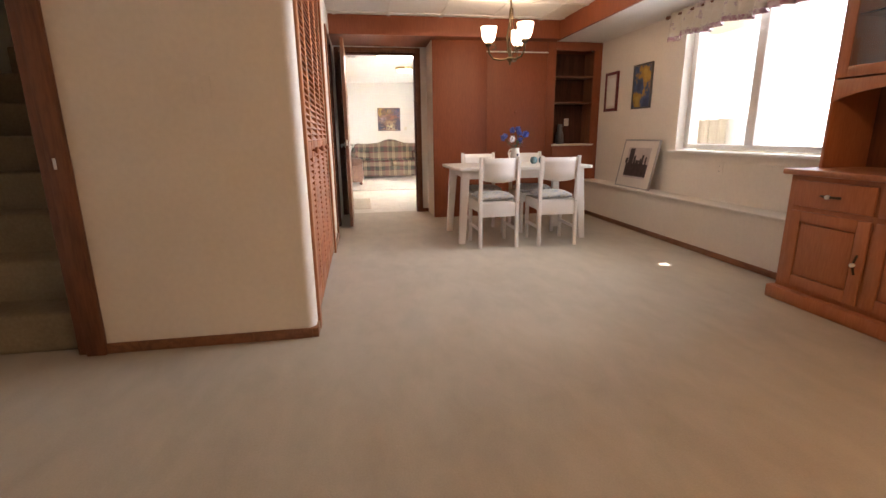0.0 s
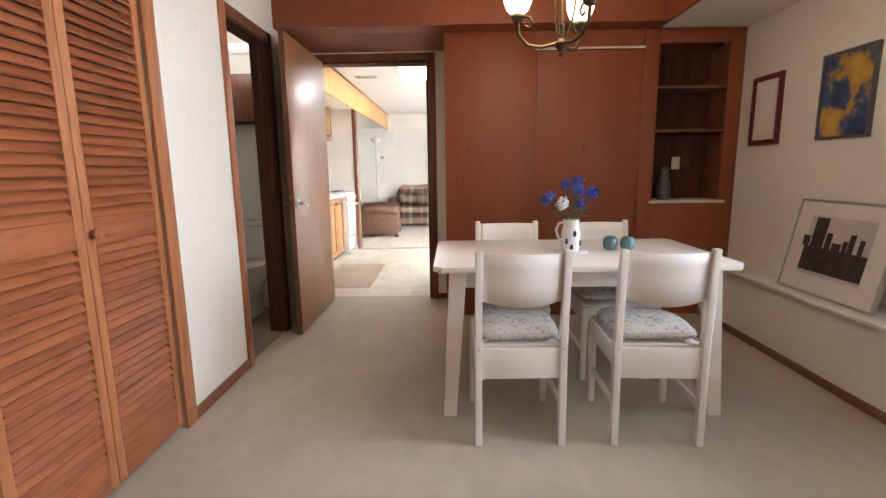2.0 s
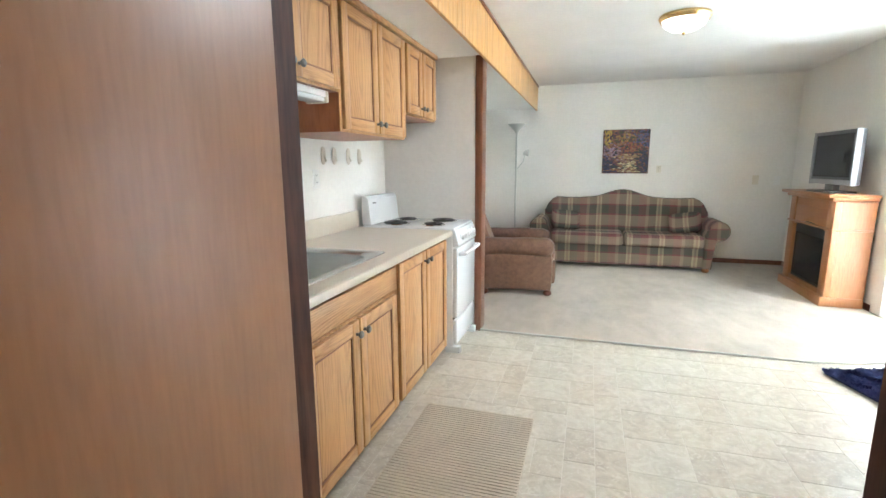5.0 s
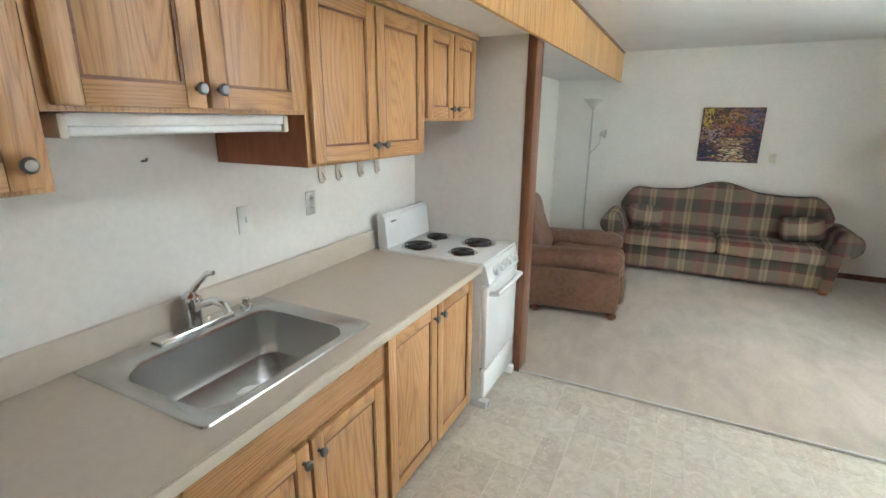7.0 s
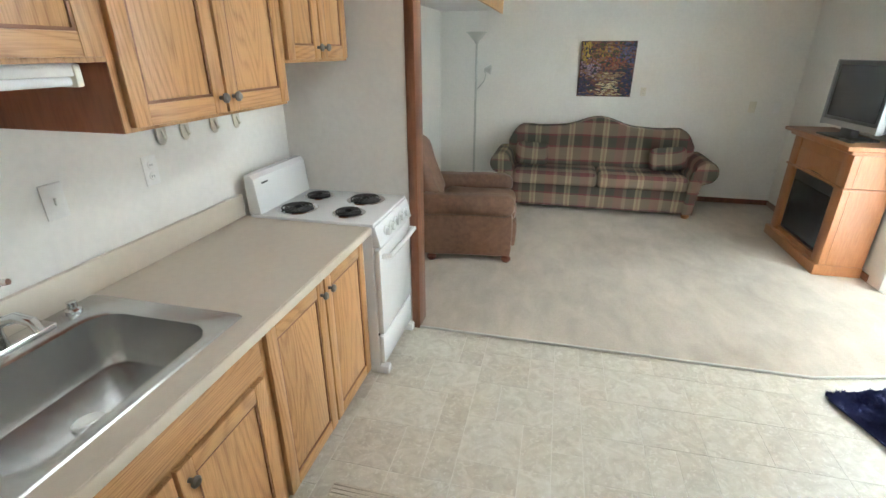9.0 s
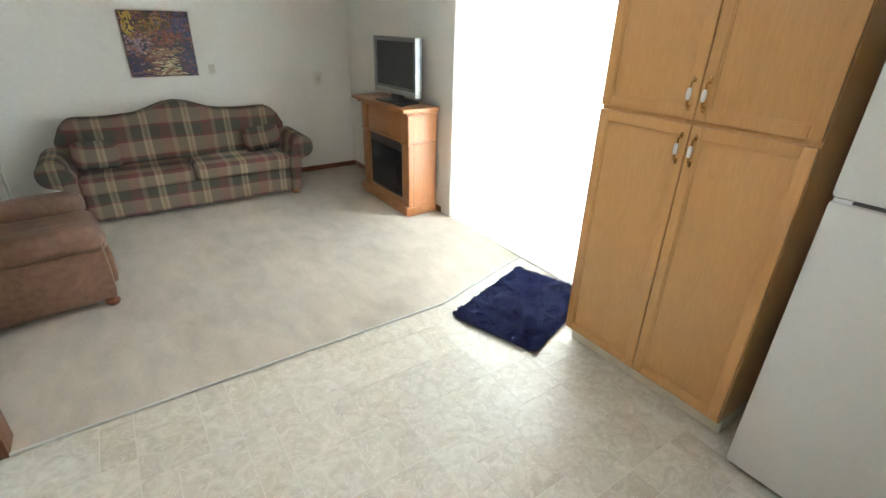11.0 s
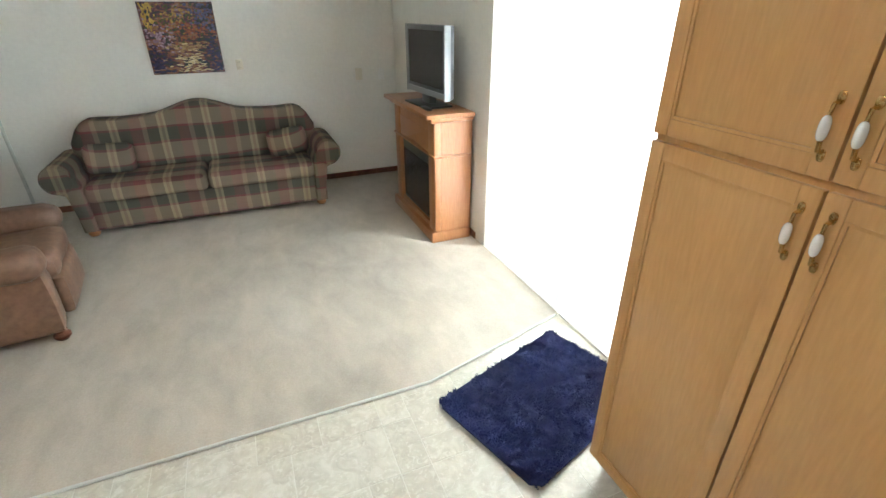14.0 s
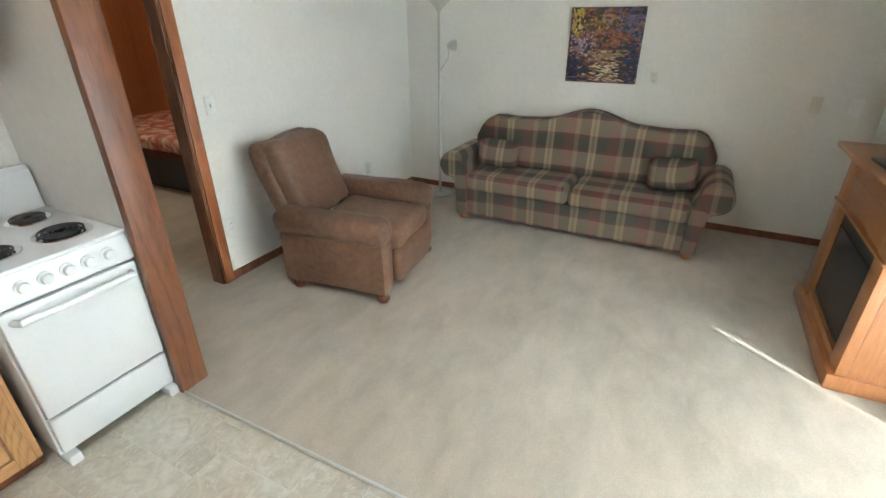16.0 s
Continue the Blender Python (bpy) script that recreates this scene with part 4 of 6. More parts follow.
def flower_jug(x, y, z):
    j = thing("flower_jug", "white ceramic jug of blue artificial flowers on the table", "vase", at=(x, y, z))
    part("jug", lathe(bmesh.new(), [(0.036, 0), (0.044, 0.004), (0.052, 0.05), (0.048, 0.11), (0.038, 0.15), (0.042, 0.17), (0.038, 0.17), (0.034, 0.15), (0.0, 0.14)], n=28), CERAMIC, j)
    part("handle", tube(bmesh.new(), [(-0.038, 0, 0.155), (-0.065, 0, 0.15), (-0.078, 0, 0.115), (-0.066, 0, 0.075), (-0.05, 0, 0.06)], 0.007, 8), CERAMIC, j)
    for a, h in ((-1.4, 0.10), (-2.2, 0.06), (-0.7, 0.05), (-1.7, 0.03)):
        part("painted_leaf", puff(bmesh.new(), 0.0495 * math.cos(a), 0.0495 * math.sin(a), h, 0.009, 0.006, 0.016, 2, 8, 6), BLUE_GLAZE, j)
    for k in range(9):
        a = k * 2.4
        r = 0.035 + 0.10 * ((k * 37) % 10) / 10
        top = Vector((r * math.cos(a) * 1.25, r * math.sin(a), 0.25 + 0.12 * ((k * 53) % 10) / 10))
        bm = tube(bmesh.new(), [(0, 0, 0.14), (top.x * 0.4, top.y * 0.4, 0.2), top], 0.0025, 5)
        stem = part("stem", bm, LEAF, j)
        bm = bmesh.new()
        for i in range(64):
            d = Vector((random.gauss(0, 1), random.gauss(0, 1), random.gauss(0.25, 0.9))).normalized()
            c = top + d * random.uniform(0.012, 0.033)
            u = d.orthogonal().normalized() * 0.011
            w = d.cross(u).normalized() * 0.008
            vs = [bm.verts.new(c + q) for q in (-u, w + d * 0.006, u, -w + d * 0.004)]
            bm.faces.new(vs)
        part("bloom", bm, PETAL_WHITE if k == 7 else PETAL, stem, "white bloom" if k == 7 else "", None)
    bm = bmesh.new()
    for k in range(22):
        a = random.uniform(0, 6.28)
        c = Vector((0.04 * math.cos(a), 0.04 * math.sin(a), random.uniform(0.17, 0.23)))
        d = Vector((math.cos(a), math.sin(a), random.uniform(-0.4, 0.7))).normalized()
        s = d.cross(Vector((0, 0, 1))).normalized() * 0.013
        bm.faces.new([bm.verts.new(c), bm.verts.new(c + d * 0.03 + s), bm.verts.new(c + d * 0.065), bm.verts.new(c + d * 0.03 - s)])
    part("leaves", bm, LEAF, j, "", None)
    return j


flower_jug(1.88, 3.53, 0.75)
for x, y in ((2.10, 3.57), (2.185, 3.55)):
    tagged(part("glass_ball", puff(bmesh.new(), x, y, 0.788, 0.038, 0.038, 0.038, 2, 24, 14), TEAL), "mottled teal glass ball on the table", "ornament", "teal balls")
doily = tagged(part("doily", lathe(bmesh.new(), [(0.0, 0.7545), (0.085, 0.7545), (0.088, 0.7525), (0.088, 0.7503), (0, 0.7503)], (1.88, 3.53, 0), 28), PAPER), "small round white doily under the jug", "doily")
tagged(part("candle_jar", lathe(bmesh.new(), [(0, 0), (0.05, 0), (0.055, 0.02), (0.052, 0.12), (0.034, 0.17), (0.03, 0.26), (0, 0.26)], (2.97, YP + 0.14, 0.922), 20), GREY_PLASTIC), "dark bottle-shaped jar on the niche shelf", "jar")

tagged(part("card", B(3.08, 3.145, YP + 0.262, YP + 0.268, 1.16, 1.26, bevel=0.001), MAT_BOARD), "pale card standing at the back of the niche", "card")


def chandelier(x, y):
    c = thing("chandelier", "bronze scroll-arm chandelier with three lit glass shades", "chandelier", at=(x, y, 0))
    s, g = 1.2, 1.12

    def Z(z):
        return 1.728 + (z - 1.575) * g
    part("rod", tube(bmesh.new(), [(0, 0, Z(1.70)), (0, 0, ZA - 0.02)], 0.008, 10), BRONZE, c)
    part("canopy", lathe(bmesh.new(), [(0.0, ZA - 0.05), (0.03, ZA - 0.048), (0.065, ZA - 0.013), (0.065, ZA - 0.012)], n=24), BRONZE, c)
    part("hub", lathe(bmesh.new(), [(r, Z(z)) for r, z in ((0, 1.575), (0.012, 1.585), (0.01, 1.6), (0.03, 1.62), (0.034, 1.635), (0.014, 1.655), (0.012, 1.70), (0.018, 1.71), (0, 1.72))], n=18), BRONZE, c)
    for k in range(3):
        a = radians(172 + 120 * k)
        ca, sa = math.cos(a), math.sin(a)
        pts = [(0.02, 1.635), (0.08, 1.622), (0.14, 1.635), (0.175, 1.68), (0.18, 1.735)]
        curl = [(0.175, 1.735), (0.155, 1.757), (0.128, 1.75), (0.118, 1.725), (0.135, 1.708), (0.152, 1.718)]
        arm = part("arm", tube(bmesh.new(), [(s * r * ca, s * r * sa, Z(z)) for r, z in pts], 0.009, 8), BRONZE, c)
        part("scroll", tube(bmesh.new(), [(s * r * ca, s * r * sa, Z(z)) for r, z in curl], 0.007, 8), BRONZE, arm)
        bend = [(0.012, 2.05), (0.02, 1.93), (0.055, 1.82), (0.04, 1.72), (0.015, 1.66)]
        part("stay", tube(bmesh.new(), [(s * r * math.cos(a + 1), s * r * math.sin(a + 1), Z(z)) for r, z in bend], 0.006, 8), BRONZE, c)
        at = (s * 0.18 * ca, s * 0.18 * sa, 0)
        part("cup", lathe(bmesh.new(), [(s * r, Z(z)) for r, z in ((0.0, 1.73), (0.018, 1.735), (0.03, 1.755), (0.026, 1.765), (0, 1.765))], at, 16), BRONZE, arm)
        part("shade", lathe(bmesh.new(), [(s * r, Z(z)) for r, z in ((0.022, 1.765), (0.045, 1.785), (0.057, 1.82), (0.062, 1.87), (0.068, 1.895), (0.065, 1.895), (0.058, 1.87), (0.053, 1.82), (0.04, 1.79), (0, 1.772))], at, 24), FROST, arm, "lit frosted glass shade")
    return c


chandelier(1.81, 3.56)
lamp("chandelier_light", "POINT", 3.0, (1, 0.72, 0.42), pose(1.81, 3.56, 2.17), r=0.1)
# unseen fixture and lamp, added for the warm light on the end wall
rl = thing("dome_light", "unseen dome ceiling light, added to warm the dining room", "ceiling light", at=(1.9, -1.7, ZA - 0.012))
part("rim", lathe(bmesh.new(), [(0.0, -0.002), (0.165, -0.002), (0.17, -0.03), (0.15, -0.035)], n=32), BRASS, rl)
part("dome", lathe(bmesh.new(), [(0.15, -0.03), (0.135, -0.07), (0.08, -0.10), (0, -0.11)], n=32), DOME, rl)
lamp("unseen_warm_fill", "POINT", 11, (1, 0.62, 0.34), pose(1.9, -1.7, ZA - 0.25), r=0.12)


def framed(name, label, y0, y1, z0, z1, frame_mat, mat_w, inner, bar=0.022):
    p = thing(name, label, "picture", "pictures on the window wall")
    x = XR
    part("frame", boxes((x - 0.022, x, y0, y0 + bar, z0, z1), (x - 0.022, x, y1 - bar, y1, z0, z1), (x - 0.022, x, y0 + bar, y1 - bar, z0, z0 + bar), (x - 0.022, x, y0 + bar, y1 - bar, z1 - bar, z1), bevel=0.003), frame_mat, p)
    part("mat", B(x - 0.012, x - 0.004, y0 + bar, y1 - bar, z0 + bar, z1 - bar), MAT_BOARD, p)
    w = bar + mat_w
    part("print", B(x - 0.0135, x - 0.0125, y0 + w, y1 - w, z0 + w, z1 - w), inner, p)
    return p


framed("framed_certificate", "maroon framed cream certificate on the wall", 4.335, 4.64, 1.325, 1.795, MAROON, 0.035, PAPER, 0.035)
framed("framed_poster", "dark framed blue and yellow poster on the wall", 3.635, 4.0, 1.325, 1.805, GREY_PLASTIC, 0.0, BLUE_POSTER, 0.018)


def leaning_print():
    p = thing("leaning_print", "large framed city skyline print leaning on the ledge", "picture", at=(3.285, 3.31, 0.454))
    p.rotation_euler = (0, radians(11), 0)
    w, h = 0.67, 0.54
    bar = 0.014
    part("frame", boxes((0, 0.02, 0, bar, 0, h), (0, 0.02, w - bar, w, 0, h), (0, 0.02, bar, w - bar, 0, bar), (0, 0.02, bar, w - bar, h - bar, h), bevel=0.002), SILVER, p)
    part("mat", B(0.006, 0.018, bar, w - bar, bar, h - bar), MAT_BOARD, p)
    part("print_sky", B(0.0045, 0.0058, 0.12, w - 0.12, 0.11, h - 0.09), PRINT_SKY, p)
    bm = B(0.003, 0.0043, 0.121, w - 0.121, 0.13, 0.27)
    for y, dy, z in ((0.42, 0.09, 0.44), (0.37, 0.04, 0.36), (0.30, 0.06, 0.31), (0.22, 0.035, 0.37), (0.16, 0.03, 0.35), (0.26, 0.03, 0.33), (0.52, 0.05, 0.33)):
        box(bm, 0.0032, 0.0043, y, y + dy, 0.27, z)
    part("print_skyline", bm, INK, p)
    return p


leaning_print()


def outlet(name, label, at, axis, mat=IVORY, slots=True, w=0.07, h=0.115):
    o = thing(name, label, "outlet", at=at)
    if axis == "x":
        o.rotation_euler = (0, 0, radians(90))
    elif axis == "-x":
        o.rotation_euler = (0, 0, radians(-90))
    part("plate", B(-w / 2, w / 2, -0.006, 0.0, -h / 2, h / 2, bevel=0.003), mat, o)
    if slots:
        for z in (-0.022, 0.022):
            part("socket", lathe(bmesh.new(), [(0.0, -0.0085), (0.014, -0.0085), (0.016, -0.006)], (0, 0, z), 16, "y"), mat, o)
            part("slot", boxes((-0.006, -0.004, -0.0092, -0.0085, z - 0.004, z + 0.004), (0.004, 0.006, -0.0092, -0.0085, z - 0.004, z + 0.004)), BLACK, o)
    else:
        part("toggle", B(-0.005, 0.005, -0.016, -0.006, -0.012, 0.012, bevel=0.002), mat, o)
    return o


outlet("wall_outlet", "cream painted outlet plate below the window", (XR, 2.50, 0.74), "-x", WALL)
outlet("light_switch", "cream switch plate on the wall near the stairs", (-0.43, 1.2, 1.28), "y", WALL, False, 0.085, 0.125)
outlet("light_switch", "white switch plate above the counter", (-0.95, 6.756, 1.211), "x", TRIM_WHITE, False, 0.075)
outlet("wall_outlet", "white outlet plate above the counter", (-0.95, 7.15, 1.221), "x", TRIM_WHITE)
outlet("wall_outlet", "cream outlet high beside the painting", (1.499, YB, 1.233), "y", IVORY, True, 0.06, 0.09)
outlet("wall_plate", "cream wall plate on the living room wall", (2.633, YB, 1.095), "y", IVORY, False)
outlet("wall_plate", "white wall plate on the living room wall", (2.87, YB, 1.09), "y", TRIM_WHITE, False)
outlet("wall_outlet", "cream outlet low behind the recliner", (-0.85, 10.75, 0.38), "x")
outlet("wall_outlet", "white outlet low beside the bedroom opening", (-0.85, 9.12, 0.40), "x", TRIM_WHITE)
outlet("light_switch", "white switch beside the bedroom opening", (-0.85, 9.16, 1.2), "x", TRIM_WHITE, False)
outlet("light_switch", "faint white switch in the doorway recess", (1.21, 5.1, 1.12), "-x", TRIM_WHITE, False)


def hutch():
    h = thing("hutch", "orange pine china hutch with drawers and glass upper doors", "hutch")
    y1, y0 = 1.27, -0.30
    part("plinth", B(2.885, 3.235, y0 - 0.02, y1 + 0.025, 0, 0.085, bevel=0.008), HUTCH_WOOD, h)
    part("body", B(2.93, 3.235, y0, y1, 0.085, 0.80, bevel=0.004), HUTCH_WOOD, h)
    part("top", B(2.885, 3.245, y0 - 0.03, y1 + 0.03, 0.80, 0.835, bevel=0.009), HUTCH_WOOD, h)
    part("top", B(3.245, 3.44, y0 - 0.03, y1 + 0.03, 0.80, 0.835), HUTCH_WOOD, h)
    n = 3
    w = (y1 - y0 - 0.06) / n
    for k in range(n):
        a = y0 + 0.03 + k * w + 0.012
        b = a + w - 0.024
        dr = part("drawer", B(2.915, 2.93, a, b, 0.615, 0.77, bevel=0.006), HUTCH_WOOD, h)
        pull = part("pull", tube(bmesh.new(), [(2.913, (a + b) / 2 - 0.06, 0.69), (2.895, (a + b) / 2 - 0.02, 0.69), (2.895, (a + b) / 2 + 0.02, 0.69), (2.913, (a + b) / 2 + 0.06, 0.69)], 0.007, 8), BRONZE, dr)
        part("pull_knob", lathe(bmesh.new(), [(0, -0.018), (0.012, -0.012), (0.014, 0), (0.01, 0.01)], (2.893, (a + b) / 2, 0.69), 12, "x"), CERAMIC, dr, "white porcelain knob")
        dd = part("door", boxes((2.915, 2.93, a, a + 0.07, 0.115, 0.585), (2.915, 2.93, b - 0.07, b, 0.115, 0.585), (2.915, 2.93, a + 0.07, b - 0.07, 0.115, 0.185), (2.915, 2.93, a + 0.07, b - 0.07, 0.515, 0.585), bevel=0.004), HUTCH_WOOD, h)
        part("door_panel", B(2.921, 2.93, a + 0.075, b - 0.075, 0.19, 0.51, bevel=0.006), HUTCH_WOOD, dd)
        yy = a + 0.035
        part("pull", tube(bmesh.new(), [(2.913, yy, 0.29), (2.897, yy, 0.33), (2.897, yy, 0.36), (2.913, yy, 0.40)], 0.006, 8), BRONZE, dd)
        part("pull_knob", lathe(bmesh.new(), [(0, -0.016), (0.011, -0.011), (0.013, 0), (0.009, 0.01)], (2.893, yy, 0.345), 12, "x"), CERAMIC, dd, "white porcelain knob")
    # upper part
    part("side", B(3.10, 3.44, y1 - 0.03, y1 - 0.008, 0.835, 2.16, bevel=0.003), HUTCH_WOOD, h)
    part("side", B(3.10, 3.44, y0 + 0.008, y0 + 0.03, 0.835, 2.16, bevel=0.003), HUTCH_WOOD, h)
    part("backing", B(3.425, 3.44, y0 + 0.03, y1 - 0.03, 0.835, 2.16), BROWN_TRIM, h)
    part("shelf", B(3.12, 3.425, y0 + 0.03, y1 - 0.03, 1.33, 1.35), HUTCH_WOOD, h)
    part("shelf", B(3.16, 3.425, y0 + 0.03, y1 - 0.03, 1.70, 1.712), GLASS, h)
    part("cornice", B(3.06, 3.445, y0 - 0.02, y1 + 0.02, 2.16, 2.19, bevel=0.006), HUTCH_WOOD, h)
    line = [(y0 + 0.03, 1.35), (y1 - 0.03, 1.35)]
    for i in range(25):
        f = i / 24
        line.append((y1 - 0.03 - f * (y1 - y0 - 0.06), 1.225 + 0.075 * abs(math.sin(f * math.pi * 1.5)) ** 0.6))
    part("scalloped_rail", prism(bmesh.new(), line, 3.095, 3.115, "x", 0.002), HUTCH_WOOD, h)
    for k in range(n):
        a = y0 + 0.03 + k * w + 0.004
        b = a + w - 0.008
        dd = part("glass_door", boxes((3.085, 3.105, a, a + 0.06, 1.36, 2.15), (3.085, 3.105, b - 0.06, b, 1.36, 2.15), (3.085, 3.105, a + 0.06, b - 0.06, 1.36, 1.42), (3.085, 3.105, a + 0.06, b - 0.06, 2.09, 2.15), bevel=0.004), HUTCH_WOOD, h)
        part("pane", B(3.093, 3.096, a + 0.06, b - 0.06, 1.42, 2.09), GLASS, dd)
    return h


hutch()

stairs = thing("staircase", "beige carpeted staircase going up beside the wall", "stairs", kind="structure")
for k in range(9):
    y = 1.27 + 0.25 * k
    part("step", B(-2.3, -1.20, y, y + 0.30 if k < 8 else 3.6, 0.0 if k == 0 else 0.22 * k - 0.05, 0.22 * (k + 1) - 0.012, bevel=0.018, seg=3), STAIR, stairs)
stair_frame = thing("door_5", "dark reddish wooden frame of the stairway opening", "door frame", kind="structure")
part("casing", B(-1.12, -1.03, 1.17, 1.199, 0, 2.15, bevel=0.005), BROWN_TRIM, stair_frame)
part("jamb", B(-1.17, -1.051, 1.199, 1.33, 0, 2.15, bevel=0.004), BROWN_TRIM, stair_frame)
part("stop", B(-1.185, -1.17, 1.25, 1.33, 0, 2.15), DARK_TRIM, stair_frame)
part("strike_plate", B(-1.092, -1.078, 1.166, 1.1695, 0.93, 0.98), CHROME, stair_frame)
setting("wall_stair_side", boxes((-1.19, -1.05, 1.34, 3.6, 0, ZA)), WALL, "cream stairwell wall")

# ---- bathroom things ----


def toilet():
    t = thing("toilet", "white porcelain toilet with closed lid", "toilet", at=(-0.475, 4.53, 0.004))
    t.scale = (1.05, 1.15, 1.03)

    def egg(bm, levels, cy):
        rows = []
        for z, w, f, b in levels:
            rows.append([bm.verts.new((w * math.cos(a), cy + (b if math.sin(a) > 0 else f) * math.sin(a), z)) for a in [2 * math.pi * i / 28 for i in range(28)]])
        for p, q in zip(rows, rows[1:]):
            for i in range(28):
                bm.faces.new((p[i], p[(i + 1) % 28], q[(i + 1) % 28], q[i]))
        bm.faces.new(rows[0])
        bm.faces.new(rows[-1])
        bmesh.ops.recalc_face_normals(bm, faces=bm.faces)
        return bm
    part("bowl", egg(bmesh.new(), [(0, 0.105, 0.20, 0.22), (0.04, 0.10, 0.19, 0.22), (0.16, 0.095, 0.17, 0.22), (0.25, 0.14, 0.21, 0.22), (0.33, 0.18, 0.25, 0.22), (0.38, 0.185, 0.255, 0.22)], 0.28), PORCELAIN, t)
    part("seat", egg(bmesh.new(), [(0.382, 0.188, 0.262, 0.2), (0.40, 0.192, 0.266, 0.2), (0.404, 0.188, 0.26, 0.2)], 0.28), PORCELAIN, t)
    part("lid", egg(bmesh.new(), [(0.407, 0.186, 0.258, 0.2), (0.424, 0.188, 0.26, 0.2), (0.434, 0.17, 0.24, 0.18)], 0.28), PORCELAIN, t)
    part("tank", B(-0.19, 0.19, 0.49, 0.655, 0.40, 0.70, bevel=0.02), PORCELAIN, t)
    part("tank_lid", B(-0.205, 0.205, 0.475, 0.66, 0.70, 0.735, bevel=0.01), PORCELAIN, t)
    part("tank_foot", B(-0.12, 0.12, 0.44, 0.62, 0.0, 0.40, bevel=0.02), PORCELAIN, t)
    part("flush_lever", tube(bmesh.new(), [(-0.15, 0.488, 0.65), (-0.15, 0.47, 0.65), (-0.20, 0.468, 0.645)], 0.007, 8), CHROME, t)
    return t


toilet()
tp = thing("paper_holder", "recessed wooden toilet paper holder with a white roll", "paper holder", at=(-1.13, 4.96, 0.46))
tp.scale = (1.0, 1.25, 1.25)
part("frame", boxes((0, 0.015, -0.10, -0.07, -0.10, 0.10), (0, 0.015, 0.07, 0.10, -0.10, 0.10), (0, 0.015, -0.07, 0.07, -0.10, -0.07), (0, 0.015, -0.07, 0.07, 0.07, 0.10), bevel=0.003), FIRE_WOOD, tp)
# flat black plate stands for the shaded hollow behind the roll
part("recess", B(0.0, 0.003, -0.07, 0.07, -0.07, 0.07), BLACK, tp)
part("roll", lathe(bmesh.new(), [(0.018, -0.055), (0.05, -0.055), (0.05, 0.055), (0.018, 0.055)], (0.054, 0, -0.01), 24, "y"), PAPER, tp, "white paper roll")
bar = thing("towel_bar", "dark wooden towel bar on the bathroom wall", "towel bar")
part("bar", B(-1.129, -1.085, 4.35, 5.02, 1.185, 1.26, bevel=0.016), BROWN_TRIM, bar)
cab = thing("bathroom_cabinet", "dark brown wooden cabinet above the toilet", "cabinet")
part("body", B(-1.0, -0.25, 5.17, 5.325, 1.60, 2.0, bevel=0.004), DARK_TRIM, cab)
for x in (-0.99, -0.62):
    part("door", B(x, x + 0.36, 5.153, 5.169, 1.61, 1.99, bevel=0.006), BROWN_TRIM, cab)

bl = thing("bathroom_light", "small white light fixture above the bathroom cabinet", "wall light")
part("base", B(-0.69, -0.30, 5.28, 5.329, 2.19, 2.26, bevel=0.006), TRIM_WHITE, bl)
part("diffuser", B(-0.68, -0.31, 5.20, 5.28, 2.20, 2.255, bevel=0.015), ADDED_GLOW, bl)
# fill lamp added to brighten the bathroom; the fixture above is unlit
lamp("bathroom_fill", "POINT", 1.3, (1, 0.9, 0.78), pose(-0.58, 4.95, 2.15), r=0.12)

# ---- kitchen ----


def raised_door(name, parent, face, sign, y0, y1, z0, z1, mat, rail=0.055, knob=None, knob_mat=None, flat=False):
    """A framed cabinet door on the plane x = face, toward sign."""
    def bx(d0, d1, *r, bevel=0.003):
        return B(min(face + sign * d0, face + sign * d1), max(face + sign * d0, face + sign * d1), *r, bevel=bevel)
    d = part(name, bx(0.0, 0.011, y0 + rail - 0.002, y1 - rail + 0.002, z0 + rail - 0.002, z1 - rail + 0.002), mat, parent)
    hmat = OAK_H if mat is OAK else mat
    part("stile", bx(0.0, 0.02, y0, y0 + rail, z0, z1), mat, d)
    part("stile", bx(0.0, 0.02, y1 - rail, y1, z0, z1), mat, d)
    part("rail", bx(0.0, 0.0195, y0 + rail, y1 - rail, z0, z0 + rail), hmat, d)
    part("rail", bx(0.0, 0.0195, y0 + rail, y1 - rail, z1 - rail, z1), hmat, d)
    bead = bmesh.new()
    i0, i1, k0, k1 = y0 + rail, y1 - rail, z0 + rail, z1 - rail
    xa, xb = sorted((face + sign * 0.011, face + sign * 0.016))
    for r in ((i0, i0 + 0.008, k0, k1), (i1 - 0.008, i1, k0, k1), (i0 + 0.008, i1 - 0.008, k0, k0 + 0.008), (i0 + 0.008, i1 - 0.008, k1 - 0.008, k1)):
        box(bead, xa, xb, *r)
    part("bead", bead, BROWN_BASE if mat is OAK else mat, d)
    if knob:
        f = face + sign * 0.02
        part("knob", lathe(bmesh.new(), [(0.007, 0), (0.006, 0.012 * sign), (0.015, 0.018 * sign), (0.0165, 0.024 * sign), (0.011, 0.030 * sign), (0, 0.031 * sign)], (f, *knob), 16, "x"), knob_mat or PEWTER, d, "pewter knob")
    return d


